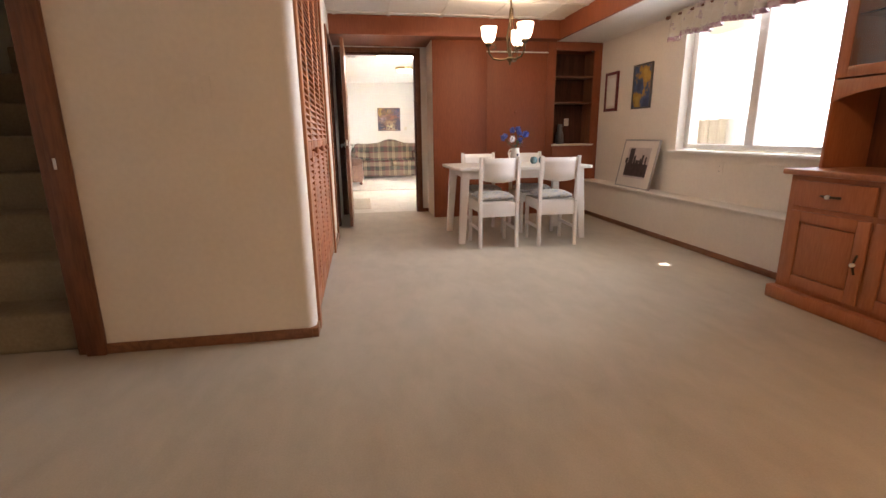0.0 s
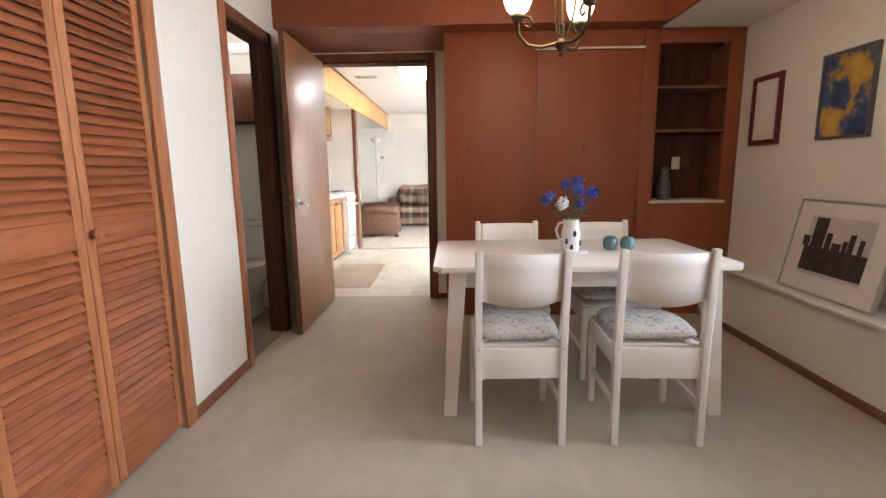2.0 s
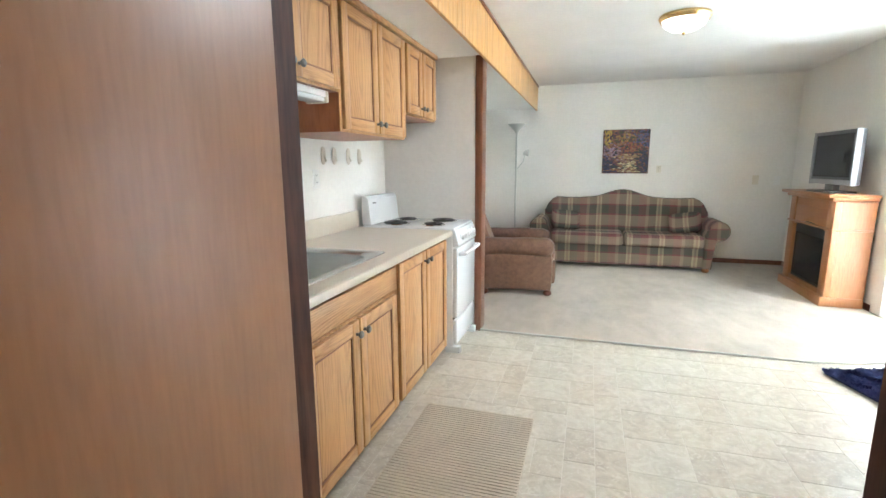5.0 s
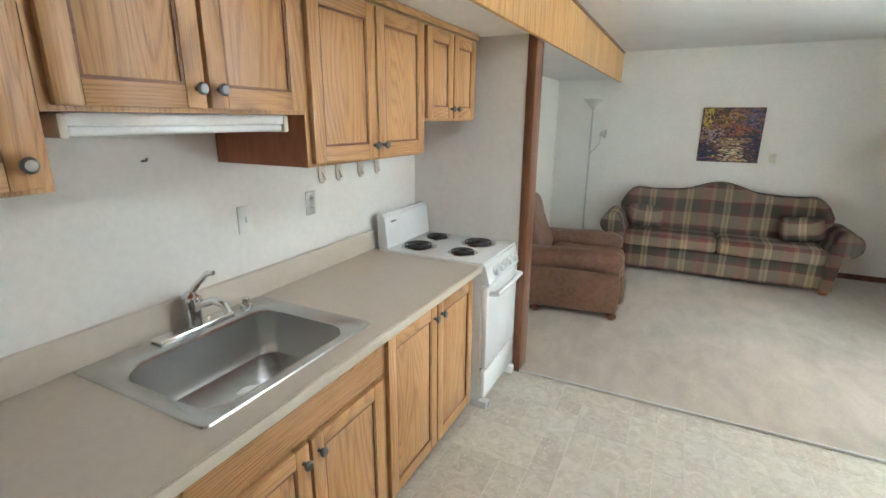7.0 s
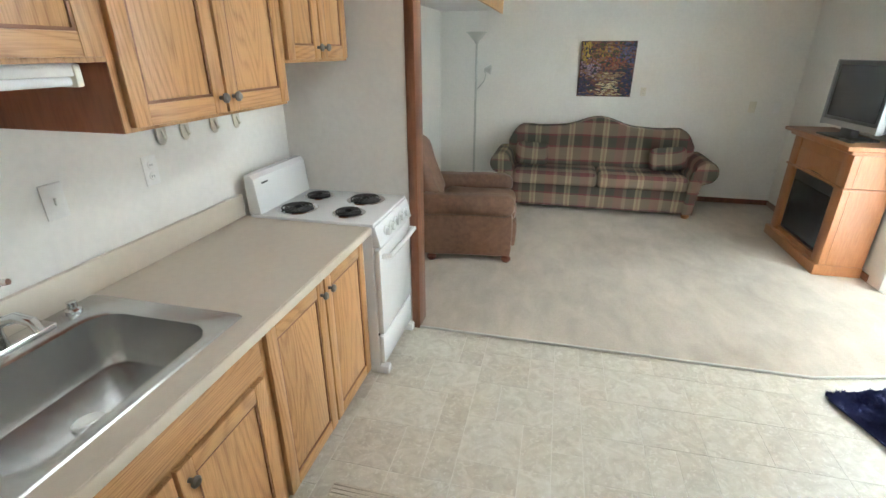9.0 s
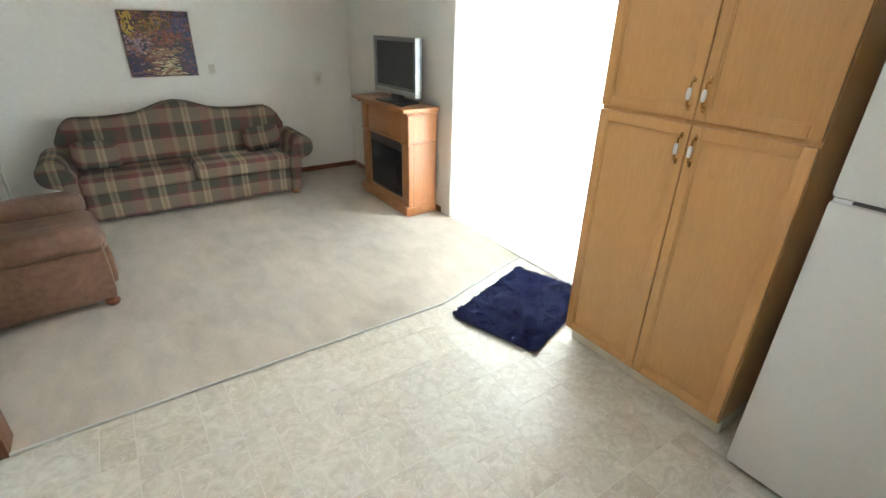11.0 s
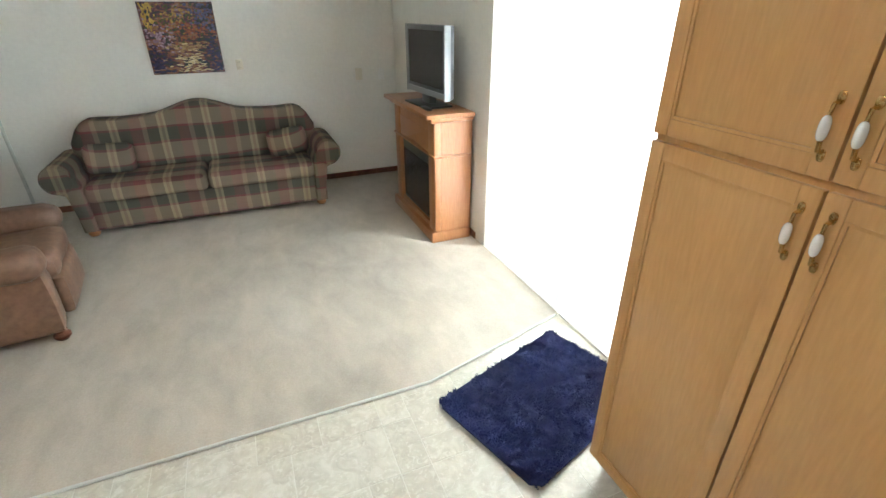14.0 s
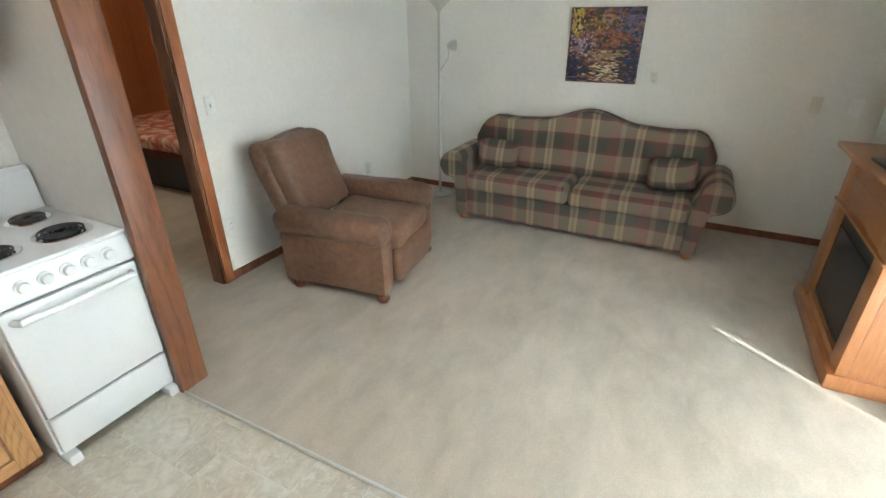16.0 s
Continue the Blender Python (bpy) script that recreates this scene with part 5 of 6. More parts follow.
def base_unit(y0, y1, doors, drawer):
    u = thing("base_cabinet", "honey oak base cabinet under the beige counter", "cabinet", "base cabinets")
    f = -0.275
    part("body", B(-0.9, f, y0 + 0.001, y1 - 0.001, 0.075, 0.685 if len(doors) == 3 and drawer else 0.832), OAK, u)
    if len(doors) == 3 and drawer:
        part("face_rail", B(f - 0.02, f, y0 + 0.001, y1 - 0.001, 0.69, 0.832), OAK_H, u)
    part("toe_kick", B(-0.9, f - 0.05, y0 + 0.001, y1 - 0.001, 0.0, 0.075), BROWN_TRIM, u)
    top = 0.675 if drawer else 0.815
    if drawer:
        part("drawer_front", B(f, f + 0.02, y0 + 0.02, y1 - 0.02, 0.70, 0.815, bevel=0.005), OAK_H, u)
    n = len(doors) - 1
    for k in range(n):
        a, b = doors[k] + 0.006, doors[k + 1] - 0.006
        kn = (b - 0.028, top - 0.055) if (k == 0 and n == 2) else (a + 0.028, top - 0.055)
        raised_door("door", u, f, 1, a, b, 0.085, top, OAK, 0.055, kn)
    return u


base_unit(5.452, 5.91, (5.47, 5.895), True)
base_unit(5.91, 6.74, (5.925, 6.325, 6.725), True)
base_unit(6.74, 7.60, (6.755, 7.165, 7.575), False)
# counter with the sink cut-out
counter = thing("countertop", "beige laminate countertop with a low backsplash", "countertop")
for r in ((-0.948, -0.245, 5.452, 6.08), (-0.948, -0.245, 6.735, 7.65), (-0.948, -0.89, 6.08, 6.735), (-0.345, -0.245, 6.08, 6.735)):
    part("slab", B(*r, 0.833, 0.87), LAMINATE, counter)
part("edge", B(-0.2449, -0.235, 5.452, 7.65, 0.832, 0.869, bevel=0.004), LAMINATE, counter)
part("backsplash", B(-0.9495, -0.925, 5.452, 7.645, 0.8705, 0.985, bevel=0.005), LAMINATE, counter)


def sink():
    s = thing("sink", "single bowl stainless steel sink set in the counter", "sink")
    y0, y1, x0, x1, z = 6.045, 6.765, -0.922, -0.325, 0.872

    def loop(bm, a0, a1, b0, b1, zz, r, n=6):
        out = []
        for cx, cy, s0 in ((a1 - r, b1 - r, 0), (a0 + r, b1 - r, 90), (a0 + r, b0 + r, 180), (a1 - r, b0 + r, 270)):
            for i in range(n + 1):
                t = radians(s0 + 90 * i / n)
                out.append(bm.verts.new((cx + r * math.cos(t), cy + r * math.sin(t), zz)))
        return out
    bm = bmesh.new()
    bx0, bx1, by0, by1 = -0.80, -0.378, 6.105, 6.69
    loops = [loop(bm, x0, x1, y0, y1, z, 0.02), loop(bm, x0 + 0.004, x1 - 0.004, y0 + 0.004, y1 - 0.004, z + 0.005, 0.02),
             loop(bm, bx0 - 0.012, bx1 + 0.012, by0 - 0.012, by1 + 0.012, z + 0.003, 0.09), loop(bm, bx0, bx1, by0, by1, z - 0.006, 0.085),
             loop(bm, bx0 + 0.01, bx1 - 0.01, by0 + 0.01, by1 - 0.01, z - 0.135, 0.075), loop(bm, bx0 + 0.03, bx1 - 0.03, by0 + 0.03, by1 - 0.03, z - 0.17, 0.06),
             loop(bm, bx0 + 0.15, bx1 - 0.15, by0 + 0.2, by1 - 0.2, z - 0.175, 0.03)]
    n = len(loops[0])
    for a, b in zip(loops, loops[1:]):
        for i in range(n):
            bm.faces.new((a[i], a[(i + 1) % n], b[(i + 1) % n], b[i]))
    bm.faces.new(loops[-1])
    bmesh.ops.recalc_face_normals(bm, faces=bm.faces)
    part("basin", bm, STEEL, s)
    part("drain", lathe(bmesh.new(), [(0.0, 0.006), (0.03, 0.005), (0.042, 0.008), (0.045, 0.001)], (-0.59, 6.40, z - 0.175), 24), CHROME, s)
    return s


sink()
fa = thing("faucet", "chrome single lever faucet with a side sprayer", "faucet", at=(-0.868, 6.42, 0.877))
fa.scale = (1.15, 1.2, 1.25)
part("base_plate", B(-0.028, 0.028, -0.125, 0.125, 0, 0.012, bevel=0.005), CHROME, fa)
part("body", lathe(bmesh.new(), [(0.026, 0.01), (0.024, 0.05), (0.03, 0.075), (0.028, 0.10), (0.012, 0.115), (0, 0.117)], n=20), CHROME, fa)
part("spout", tube(bmesh.new(), [(0.01, 0, 0.06), (0.05, 0, 0.085), (0.11, 0, 0.105), (0.155, 0, 0.10), (0.165, 0, 0.078)], 0.013, 12, 0.011), CHROME, fa)
part("lever", tube(bmesh.new(), [(-0.005, 0, 0.10), (0.02, 0.01, 0.135), (0.06, 0.02, 0.17), (0.085, 0.025, 0.175)], 0.011, 10, 0.007), CHROME, fa)
part("sprayer", lathe(bmesh.new(), [(0.02, 0), (0.02, 0.008), (0.012, 0.012), (0.013, 0.03), (0, 0.034)], (0.0, 0.19, 0), 16), CHROME, fa)


def wall_unit(y0, y1, z0, mids, side_open=False):
    u = thing("wall_cabinet", "honey oak wall cabinet with pewter knobs", "cabinet", "wall cabinets")
    f = -0.50
    part("body", B(-0.948, f, y0 + 0.001, y1 - 0.001, z0, 2.045), RED_TRIM, u, "cabinet side, redder and darker than the oak front")
    part("face_frame", boxes((f, f + 0.004, y0 + 0.001, y1 - 0.001, z0, 2.045)), OAK, u)
    n = len(mids) - 1
    for k in range(n):
        a, b = mids[k] + 0.006, mids[k + 1] - 0.006
        kn = (b - 0.026, z0 + 0.06) if k == 0 else (a + 0.026, z0 + 0.06)
        raised_door("door", u, f + 0.004, 1, a, b, z0 + 0.012, 2.035, OAK, 0.055, kn)
    return u


wall_unit(5.452, 5.92, 1.47, (5.46, 5.90))
wall_unit(5.92, 6.66, 1.63, (5.935, 6.29, 6.65))
wall_unit(6.66, 7.46, 1.455, (6.675, 7.06, 7.45))
wall_unit(7.46, 8.07, 1.61, (7.475, 7.765, 8.055))
setting("trim_cabinet_top", B(-0.50, -0.468, 5.452, 8.075, 2.046, 2.078, bevel=0.006), OAK_H, "honey oak strip above the wall cabinets", "trim")
ul = thing("under_cabinet_light", "white and steel light strip under the cabinet", "lamp")
part("housing", B(-0.62, -0.52, 5.96, 6.60, 1.60, 1.629, bevel=0.004), TRIM_WHITE, ul)
for y in (5.955, 6.585):
    part("end_cap", B(-0.625, -0.515, y, y + 0.02, 1.575, 1.628, bevel=0.006), IVORY, ul)
part("diffuser", B(-0.61, -0.522, 5.976, 6.584, 1.578, 1.601, bevel=0.009, seg=3), ENAMEL, ul, "ribbed clear plastic diffuser")
# hooks at 7.366 and 7.712; the other two stand for their cast shadows
for y in (7.236, 7.366, 7.552, 7.712):
    o = thing("cup_hook", "beige hook shape, one of two hooks and two shadow doubles", "hook", "hooks under the cabinet", at=(-0.949, y, 1.36))
    part("plate", puff(bmesh.new(), 0.006, 0, 0, 0.006, 0.026, 0.055, 3, 12, 8), LAMINATE, o)
    part("hook", tube(bmesh.new(), [(0.008, 0, 0.01), (0.02, 0, -0.02), (0.022, 0, -0.035), (0.03, 0, -0.025)], 0.005, 6), IVORY, o)

tagged(part("nail", tube(bmesh.new(), [(-0.95, 6.374, 1.478), (-0.925, 6.374, 1.482), (-0.922, 6.374, 1.49)], 0.004, 6), PEWTER), "small bent nail in the white kitchen wall", "nail")


def stove():
    s = thing("electric_stove", "white enamel electric stove with four coil burners", "stove")
    y0, y1, xf = 7.635, 8.145, -0.235
    part("body", B(-0.88, xf, y0, y1, 0.05, 0.862, bevel=0.004), ENAMEL, s)
    part("cooktop", B(-0.89, xf + 0.012, y0 - 0.004, y1 + 0.004, 0.862, 0.885, bevel=0.008), ENAMEL, s)
    bm = prism(bmesh.new(), [(-0.90, 0.885), (-0.83, 0.885), (-0.847, 1.065), (-0.867, 1.085), (-0.90, 1.085)], y0, y1, "y", 0.006)
    back = part("backguard", bm, ENAMEL, s)
    part("badge", boxes((-0.8405, -0.8385, y0 + 0.055, y0 + 0.11, 1.032, 1.04)), BLACK, back)
    bm = prism(bmesh.new(), [(xf, 0.755), (xf + 0.045, 0.765), (xf + 0.018, 0.868), (xf, 0.868)], y0, y1, "y", 0.006)
    cp = part("control_panel", bm, ENAMEL, s)
    for k in range(5):
        y = y0 + 0.11 + 0.075 * k
        part("knob", lathe(bmesh.new(), [(0.028, 0), (0.028, 0.006), (0.021, 0.010), (0.019, 0.028), (0.0, 0.03)], (xf + 0.03, y, 0.815), 18, "x"), ENAMEL, cp)
    d = part("oven_door", B(xf, xf + 0.035, y0 + 0.006, y1 - 0.006, 0.255, 0.745, bevel=0.012), ENAMEL, s)
    part("handle", tube(bmesh.new(), [(xf + 0.03, y0 + 0.04, 0.70), (xf + 0.075, y0 + 0.05, 0.705), (xf + 0.08, (y0 + y1) / 2, 0.705), (xf + 0.075, y1 - 0.05, 0.705), (xf + 0.03, y1 - 0.04, 0.70)], 0.014, 10), ENAMEL, d)
    part("drawer", B(xf, xf + 0.032, y0 + 0.006, y1 - 0.006, 0.065, 0.242, bevel=0.012), ENAMEL, s)
    # black strip stands for the shade between oven door and drawer
    part("gap_shade", B(xf - 0.02, xf + 0.004, y0 + 0.01, y1 - 0.01, 0.243, 0.254), BLACK, s)
    for y in (y0 + 0.03, y1 - 0.03):
        part("foot", B(xf - 0.06, xf + 0.05, y - 0.025, y + 0.025, 0.0, 0.05, bevel=0.008), ENAMEL, s)
        part("foot", B(-0.86, -0.80, y - 0.025, y + 0.025, 0.0, 0.05, bevel=0.008), ENAMEL, s)
    for x, y, r in ((-0.70, y0 + 0.14, 0.095), (-0.70, y1 - 0.13, 0.075), (-0.41, y0 + 0.135, 0.075), (-0.41, y1 - 0.14, 0.095)):
        pan = part("drip_pan", lathe(bmesh.new(), [(0, 0.8855), (r * 0.9, 0.8857), (r + 0.006, 0.8905), (r + 0.012, 0.8865)], (x, y, 0), 32), CHROME, s)
        pts = []
        for i in range(120):
            f = i / 119
            a = f * 2 * math.pi * 4
            pts.append((x + (0.02 + (r - 0.026) * f) * math.cos(a), y + (0.02 + (r - 0.026) * f) * math.sin(a), 0.896))
        part("coil", tube(bmesh.new(), pts, 0.0048, 6), COIL, pan)
    return s


stove()


def fridge():
    f = thing("refrigerator", "white top-freezer refrigerator with a pebbled finish", "refrigerator")
    y0, y1 = 5.69, 6.42
    part("body", B(2.475, 3.02, y0, y1, 0.03, 1.72, bevel=0.008), FRIDGE, f)
    lo = part("door", B(2.41, 2.472, y0, y1, 0.035, 1.225, bevel=0.012), FRIDGE, f)
    hi = part("freezer_door", B(2.41, 2.472, y0, y1, 1.24, 1.725, bevel=0.012), FRIDGE, f)
    part("grille", B(2.45, 2.474, y0 + 0.01, y1 - 0.01, 0.0, 0.05), GREY_PLASTIC, f)
    part("gasket", B(2.43, 2.474, y0 + 0.006, y1 - 0.006, 1.2255, 1.2395), GREY_PLASTIC, f)
    part("hinge", B(2.415, 2.46, y1 - 0.06, y1 - 0.01, 1.2258, 1.239, bevel=0.002), ENAMEL, f)
    part("badge", B(2.407, 2.4105, y1 - 0.073, y1 - 0.050, 1.657, 1.674, bevel=0.003), IVORY, hi)
    part("badge_ring", lathe(bmesh.new(), [(0, -0.0018), (0.006, -0.0018), (0.0065, 0)], (2.407, y1 - 0.0615, 1.6655), 16, "x"), SILVER, hi)
    for y in (y0 + 0.05, y1 - 0.05):
        part("foot", B(2.85, 2.92, y - 0.02, y + 0.02, 0, 0.03), BLACK, f)
    return f


fridge()


def pantry():
    p = thing("pantry_cabinet", "tall honey maple pantry cabinet with porcelain handles", "cabinet")
    y0, y1, f = 6.515, 7.425, 2.505
    part("body", B(f, 3.028, y0, y1, 0.10, 2.28, bevel=0.002), PANTRY, p)
    part("toe_kick", B(f + 0.06, 3.02, y0 + 0.005, y1 - 0.005, 0, 0.10), IVORY, p)
    ym = 6.965
    for a, b, s in ((y0 + 0.003, ym - 0.003, 1), (ym + 0.003, y1 - 0.003, -1)):
        for z0, z1, zc in ((0.115, 1.365, 1.265), (1.385, 2.27, 1.485)):
            d = raised_door("door", p, f, -1, a, b, z0, z1, PANTRY, 0.045)
            yy = b - 0.028 if s > 0 else a + 0.028
            x = f - 0.02
            h = part("handle", tube(bmesh.new(), [(x, yy, zc - 0.05), (x - 0.018, yy, zc - 0.045), (x - 0.024, yy, zc), (x - 0.018, yy, zc + 0.045), (x, yy, zc + 0.05)], 0.0045, 8), BRASS, d, "brass and porcelain handle")
            part("grip", puff(bmesh.new(), x - 0.024, yy, zc, 0.010, 0.010, 0.025, 2, 12, 8), CERAMIC, h)
            for q in (-1, 1):
                part("rosette", puff(bmesh.new(), x - 0.002, yy, zc + q * 0.055, 0.003, 0.008, 0.013, 2, 10, 6), BRASS, h)
    return p


pantry()

# mats
mat = thing("shag_mat", "navy blue shag bath mat by the patio door", "mat", at=(2.056, 7.99, 0))
mat.rotation_euler = (0, 0, radians(18))
L_, W_ = 0.86, 0.61
bm = prism(bmesh.new(), [(0.04, -W_), (L_ - 0.04, -W_), (L_, -W_ + 0.04), (L_, -0.04), (L_ - 0.04, 0), (0.04, 0), (0, -0.04), (0, -W_ + 0.04)], 0.014, 0.022, "z")
part("backing", bm, NAVY, mat)
verts, faces = [], []
for i in range(11000):
    x, y = random.uniform(0.004, L_ - 0.004), random.uniform(-W_ + 0.004, -0.004)
    a = random.gauss(0, 0.5) + 5.0 * noise.noise(Vector((x * 9, y * 9, 0)))
    dx, dy = math.cos(a), math.sin(a)
    h, lean, w = random.uniform(0.008, 0.018), random.uniform(0.010, 0.024), 0.0055
    k = len(verts)
    verts += [(x - dy * w, y + dx * w, 0.021), (x + dy * w, y - dx * w, 0.021), (x + dx * lean, y + dy * lean, 0.021 + h)]
    faces.append((k, k + 1, k + 2))
me = bpy.data.meshes.new("pile")
me.from_pydata(verts, [], faces)
me.materials.append(NAVY)
pile = tagged(new("pile", me), kind="stuff")
pile.parent = mat
rug = thing("runner_rug", "ribbed beige runner rug in front of the sink", "rug")
part("base", B(-0.17, 0.408, 5.735, 6.92, 0.002, 0.007, bevel=0.002), RUG, rug)
bm = bmesh.new()
for i in range(62):
    y = 5.745 + 0.019 * i
    box(bm, -0.165, 0.403, y, y + 0.011, 0.007, 0.0105)
tagged(part("ribs", bm, RUG, rug), kind="stuff")

# ceiling fixtures
dl = thing("dome_light", "brass rimmed frosted dome ceiling light, lit", "ceiling light", at=(1.24, 8.72, ZK))
part("rim", lathe(bmesh.new(), [(0.0, -0.002), (0.175, -0.002), (0.18, -0.02), (0.165, -0.045), (0.15, -0.04)], n=36), BRASS, dl)
part("dome", lathe(bmesh.new(), [(0.155, -0.04), (0.14, -0.075), (0.09, -0.105), (0.02, -0.12), (0, -0.12)], n=36), DOME, dl)
part("finial", lathe(bmesh.new(), [(0.012, -0.118), (0.014, -0.128), (0.006, -0.138), (0, -0.145)], n=14), BRASS, dl)
fx = thing("ceiling_panel_light", "white rectangular ceiling light with a lit diffuser", "ceiling light")
part("housing", B(0.64, 1.26, 6.64, 7.30, ZK - 0.05, ZK - 0.002, bevel=0.006), TRIM_WHITE, fx)
part("diffuser", B(0.66, 1.24, 6.66, 7.28, ZK - 0.062, ZK - 0.049, bevel=0.006), TUBE, fx)
vt = thing("ceiling_vent", "cream metal ceiling air vent", "vent")
part("frame", B(0.02, 0.32, 7.34, 7.50, ZK - 0.010, ZK - 0.002, bevel=0.003), IVORY, vt)
for i in range(8):
    part("slat", B(0.045 + 0.032 * i, 0.055 + 0.032 * i, 7.365, 7.475, ZK - 0.016, ZK - 0.009), BLACK, vt)

# ---- living room things ----


def sofa():
    s = thing("plaid_sofa", "green and maroon plaid camelback sofa with rolled arms", "sofa")
    x0, x1, yf, yb = 0.07, 2.06, 10.81, 11.45
    part("base", B(x0 + 0.06, x1 - 0.06, yf + 0.015, yb, 0.055, 0.30, bevel=0.015), PLAID, s)
    xm = (x0 + x1) / 2
    for a, b in ((x0 + 0.09, xm - 0.004), (xm + 0.004, x1 - 0.09)):
        bm = B(a, b, yf - 0.02, yb - 0.16, 0.295, 0.445, bevel=0.045, seg=4)
        for v in bm.verts:
            if v.co.z > 0.40:
                v.co.z += 0.016 * math.sin(math.pi * (v.co.x - a) / (b - a))
        part("seat_cushion", bm, PLAID, s)
    line = [(x0 - 0.02, 0.30), (x1 + 0.02, 0.30)]
    for i in range(41):
        f = i / 40
        u = abs(f * 2 - 1)
        if u > 0.86:
            z = 0.855 - 0.17 * ((u - 0.86) / 0.14) ** 2
        elif u > 0.42:
            z = 0.865 - 0.012 * math.sin(math.pi * (u - 0.42) / 0.44)
        else:
            z = 0.865 + 0.10 * (0.5 + 0.5 * math.cos(math.pi * u / 0.42))
        line.append((x1 + 0.02 - f * (x1 - x0 + 0.04), z))
    bm = prism(bmesh.new(), line, yb - 0.20, yb + 0.02, "y", 0.05, 4)
    for v in bm.verts:
        v.co.y += (v.co.z - 0.3) * 0.10 - 0.02
    part("backrest", bm, PLAID, s)
    for sx, xa in ((-1, x0 + 0.075), (1, x1 - 0.075)):
        prof = [(xa - sx * 0.03, 0.055), (xa + sx * 0.075, 0.055), (xa + sx * 0.085, 0.40)]
        cx, cz, r = xa + sx * 0.13, 0.51, 0.115
        for i in range(19):
            a = radians(-75 + 255 * i / 18)
            prof.append((cx + sx * r * math.cos(a), cz + r * math.sin(a)))
        prof.append((xa - sx * 0.02, 0.46))
        arm = part("arm", prism(bmesh.new(), prof, yf - 0.005, yb - 0.05, "y", 0.018, 3), PLAID, s)
        part("piping", tube(bmesh.new(), [(cx + sx * (r - 0.012) * math.cos(radians(15 * i)), yf - 0.008, cz + (r - 0.012) * math.sin(radians(15 * i))) for i in range(25)], 0.006, 6), PLAID, arm)
        for y in (yf + 0.05, yb - 0.06):
            part("foot", lathe(bmesh.new(), [(0.035, 0.012), (0.045, 0.03), (0.04, 0.056), (0, 0.056)], (xa + sx * 0.02, y, 0), 16), FIRE_WOOD, s)
    return s


sofa()
for x, a, b in ((0.34, 12, 4), (1.79, -16, -10)):
    p = thing("throw_pillow", "small plaid throw pillow on the sofa", "pillow", "pillows on the sofa", at=(x, 11.13, 0.575))
    p.rotation_euler = (radians(-20), radians(b), radians(a))
    bm = puff(bmesh.new(), 0, 0, 0, 0.185, 0.125, 0.085, 6, 28, 14)
    for v in bm.verts:
        v.co = (v.co.x, -v.co.z, v.co.y)
    part("cover", bm, PLAID, p)


def recliner():
    r = thing("recliner", "worn brown suede recliner with rolled arms", "recliner", at=(-0.10, 9.63, 0.012))
    r.rotation_euler = (0, 0, radians(8))

    def soft(bm, amp=0.012, f=5):
        for v in bm.verts:
            v.co += Vector((noise.noise(v.co * f), noise.noise(v.co * f + Vector((9, 0, 0))), noise.noise(v.co * f + Vector((0, 9, 0))))) * amp
        return bm

    def round_block(*a, bevel, cuts=5):
        bm = B(*a)
        bmesh.ops.subdivide_edges(bm, edges=list(bm.edges), cuts=cuts, use_grid_fill=True)
        lo, hi = Vector((a[0], a[2], a[4])), Vector((a[1], a[3], a[5]))
        for v in bm.verts:
            core = Vector([min(max(v.co[i], lo[i] + bevel), hi[i] - bevel) for i in range(3)])
            d = v.co - core
            if d.length > bevel:
                v.co = core + d.normalized() * bevel
        return bm
    part("base", soft(round_block(-0.36, 0.34, -0.30, 0.30, 0.06, 0.33, bevel=0.03), 0.006), LEATHER, r)
    part("seat", soft(round_block(-0.25, 0.40, -0.27, 0.27, 0.30, 0.475, bevel=0.07, cuts=8)), LEATHER, r)
    part("footrest", soft(round_block(0.33, 0.41, -0.27, 0.27, 0.08, 0.33, bevel=0.035, cuts=6), 0.006), LEATHER, r)
    for s in (-1, 1):
        a = part("arm", soft(round_block(-0.40, 0.36, s * 0.36 - 0.075, s * 0.36 + 0.075, 0.055, 0.44, bevel=0.035, cuts=6), 0.008), LEATHER, r)
        part("arm_pad", soft(round_block(-0.44, 0.38, s * 0.365 - 0.105, s * 0.365 + 0.105, 0.40, 0.575, bevel=0.08, cuts=10), 0.01), LEATHER, a)
    for nm, c in (("backrest", (-0.50, -0.33, 0.36, 0.94, 0.32)), ("back_cushion", (-0.40, -0.22, 0.43, 0.955, 0.295))):
        bm = soft(round_block(c[0], c[1], -c[4], c[4], c[2], c[3], bevel=0.075, cuts=10), 0.014)
        for v in bm.verts:
            v.co.x -= (v.co.z - 0.42) * 0.36
        part(nm, bm, LEATHER, r)
    for x in (-0.31, 0.32):
        for y in (-0.39, 0.39):
            part("foot", lathe(bmesh.new(), [(0.0, 0.0), (0.03, 0.002), (0.043, 0.02), (0.043, 0.035), (0.03, 0.05), (0.033, 0.062), (0, 0.062)], (x, y, 0), 18), FOOT_WOOD, r)
    return r


recliner()


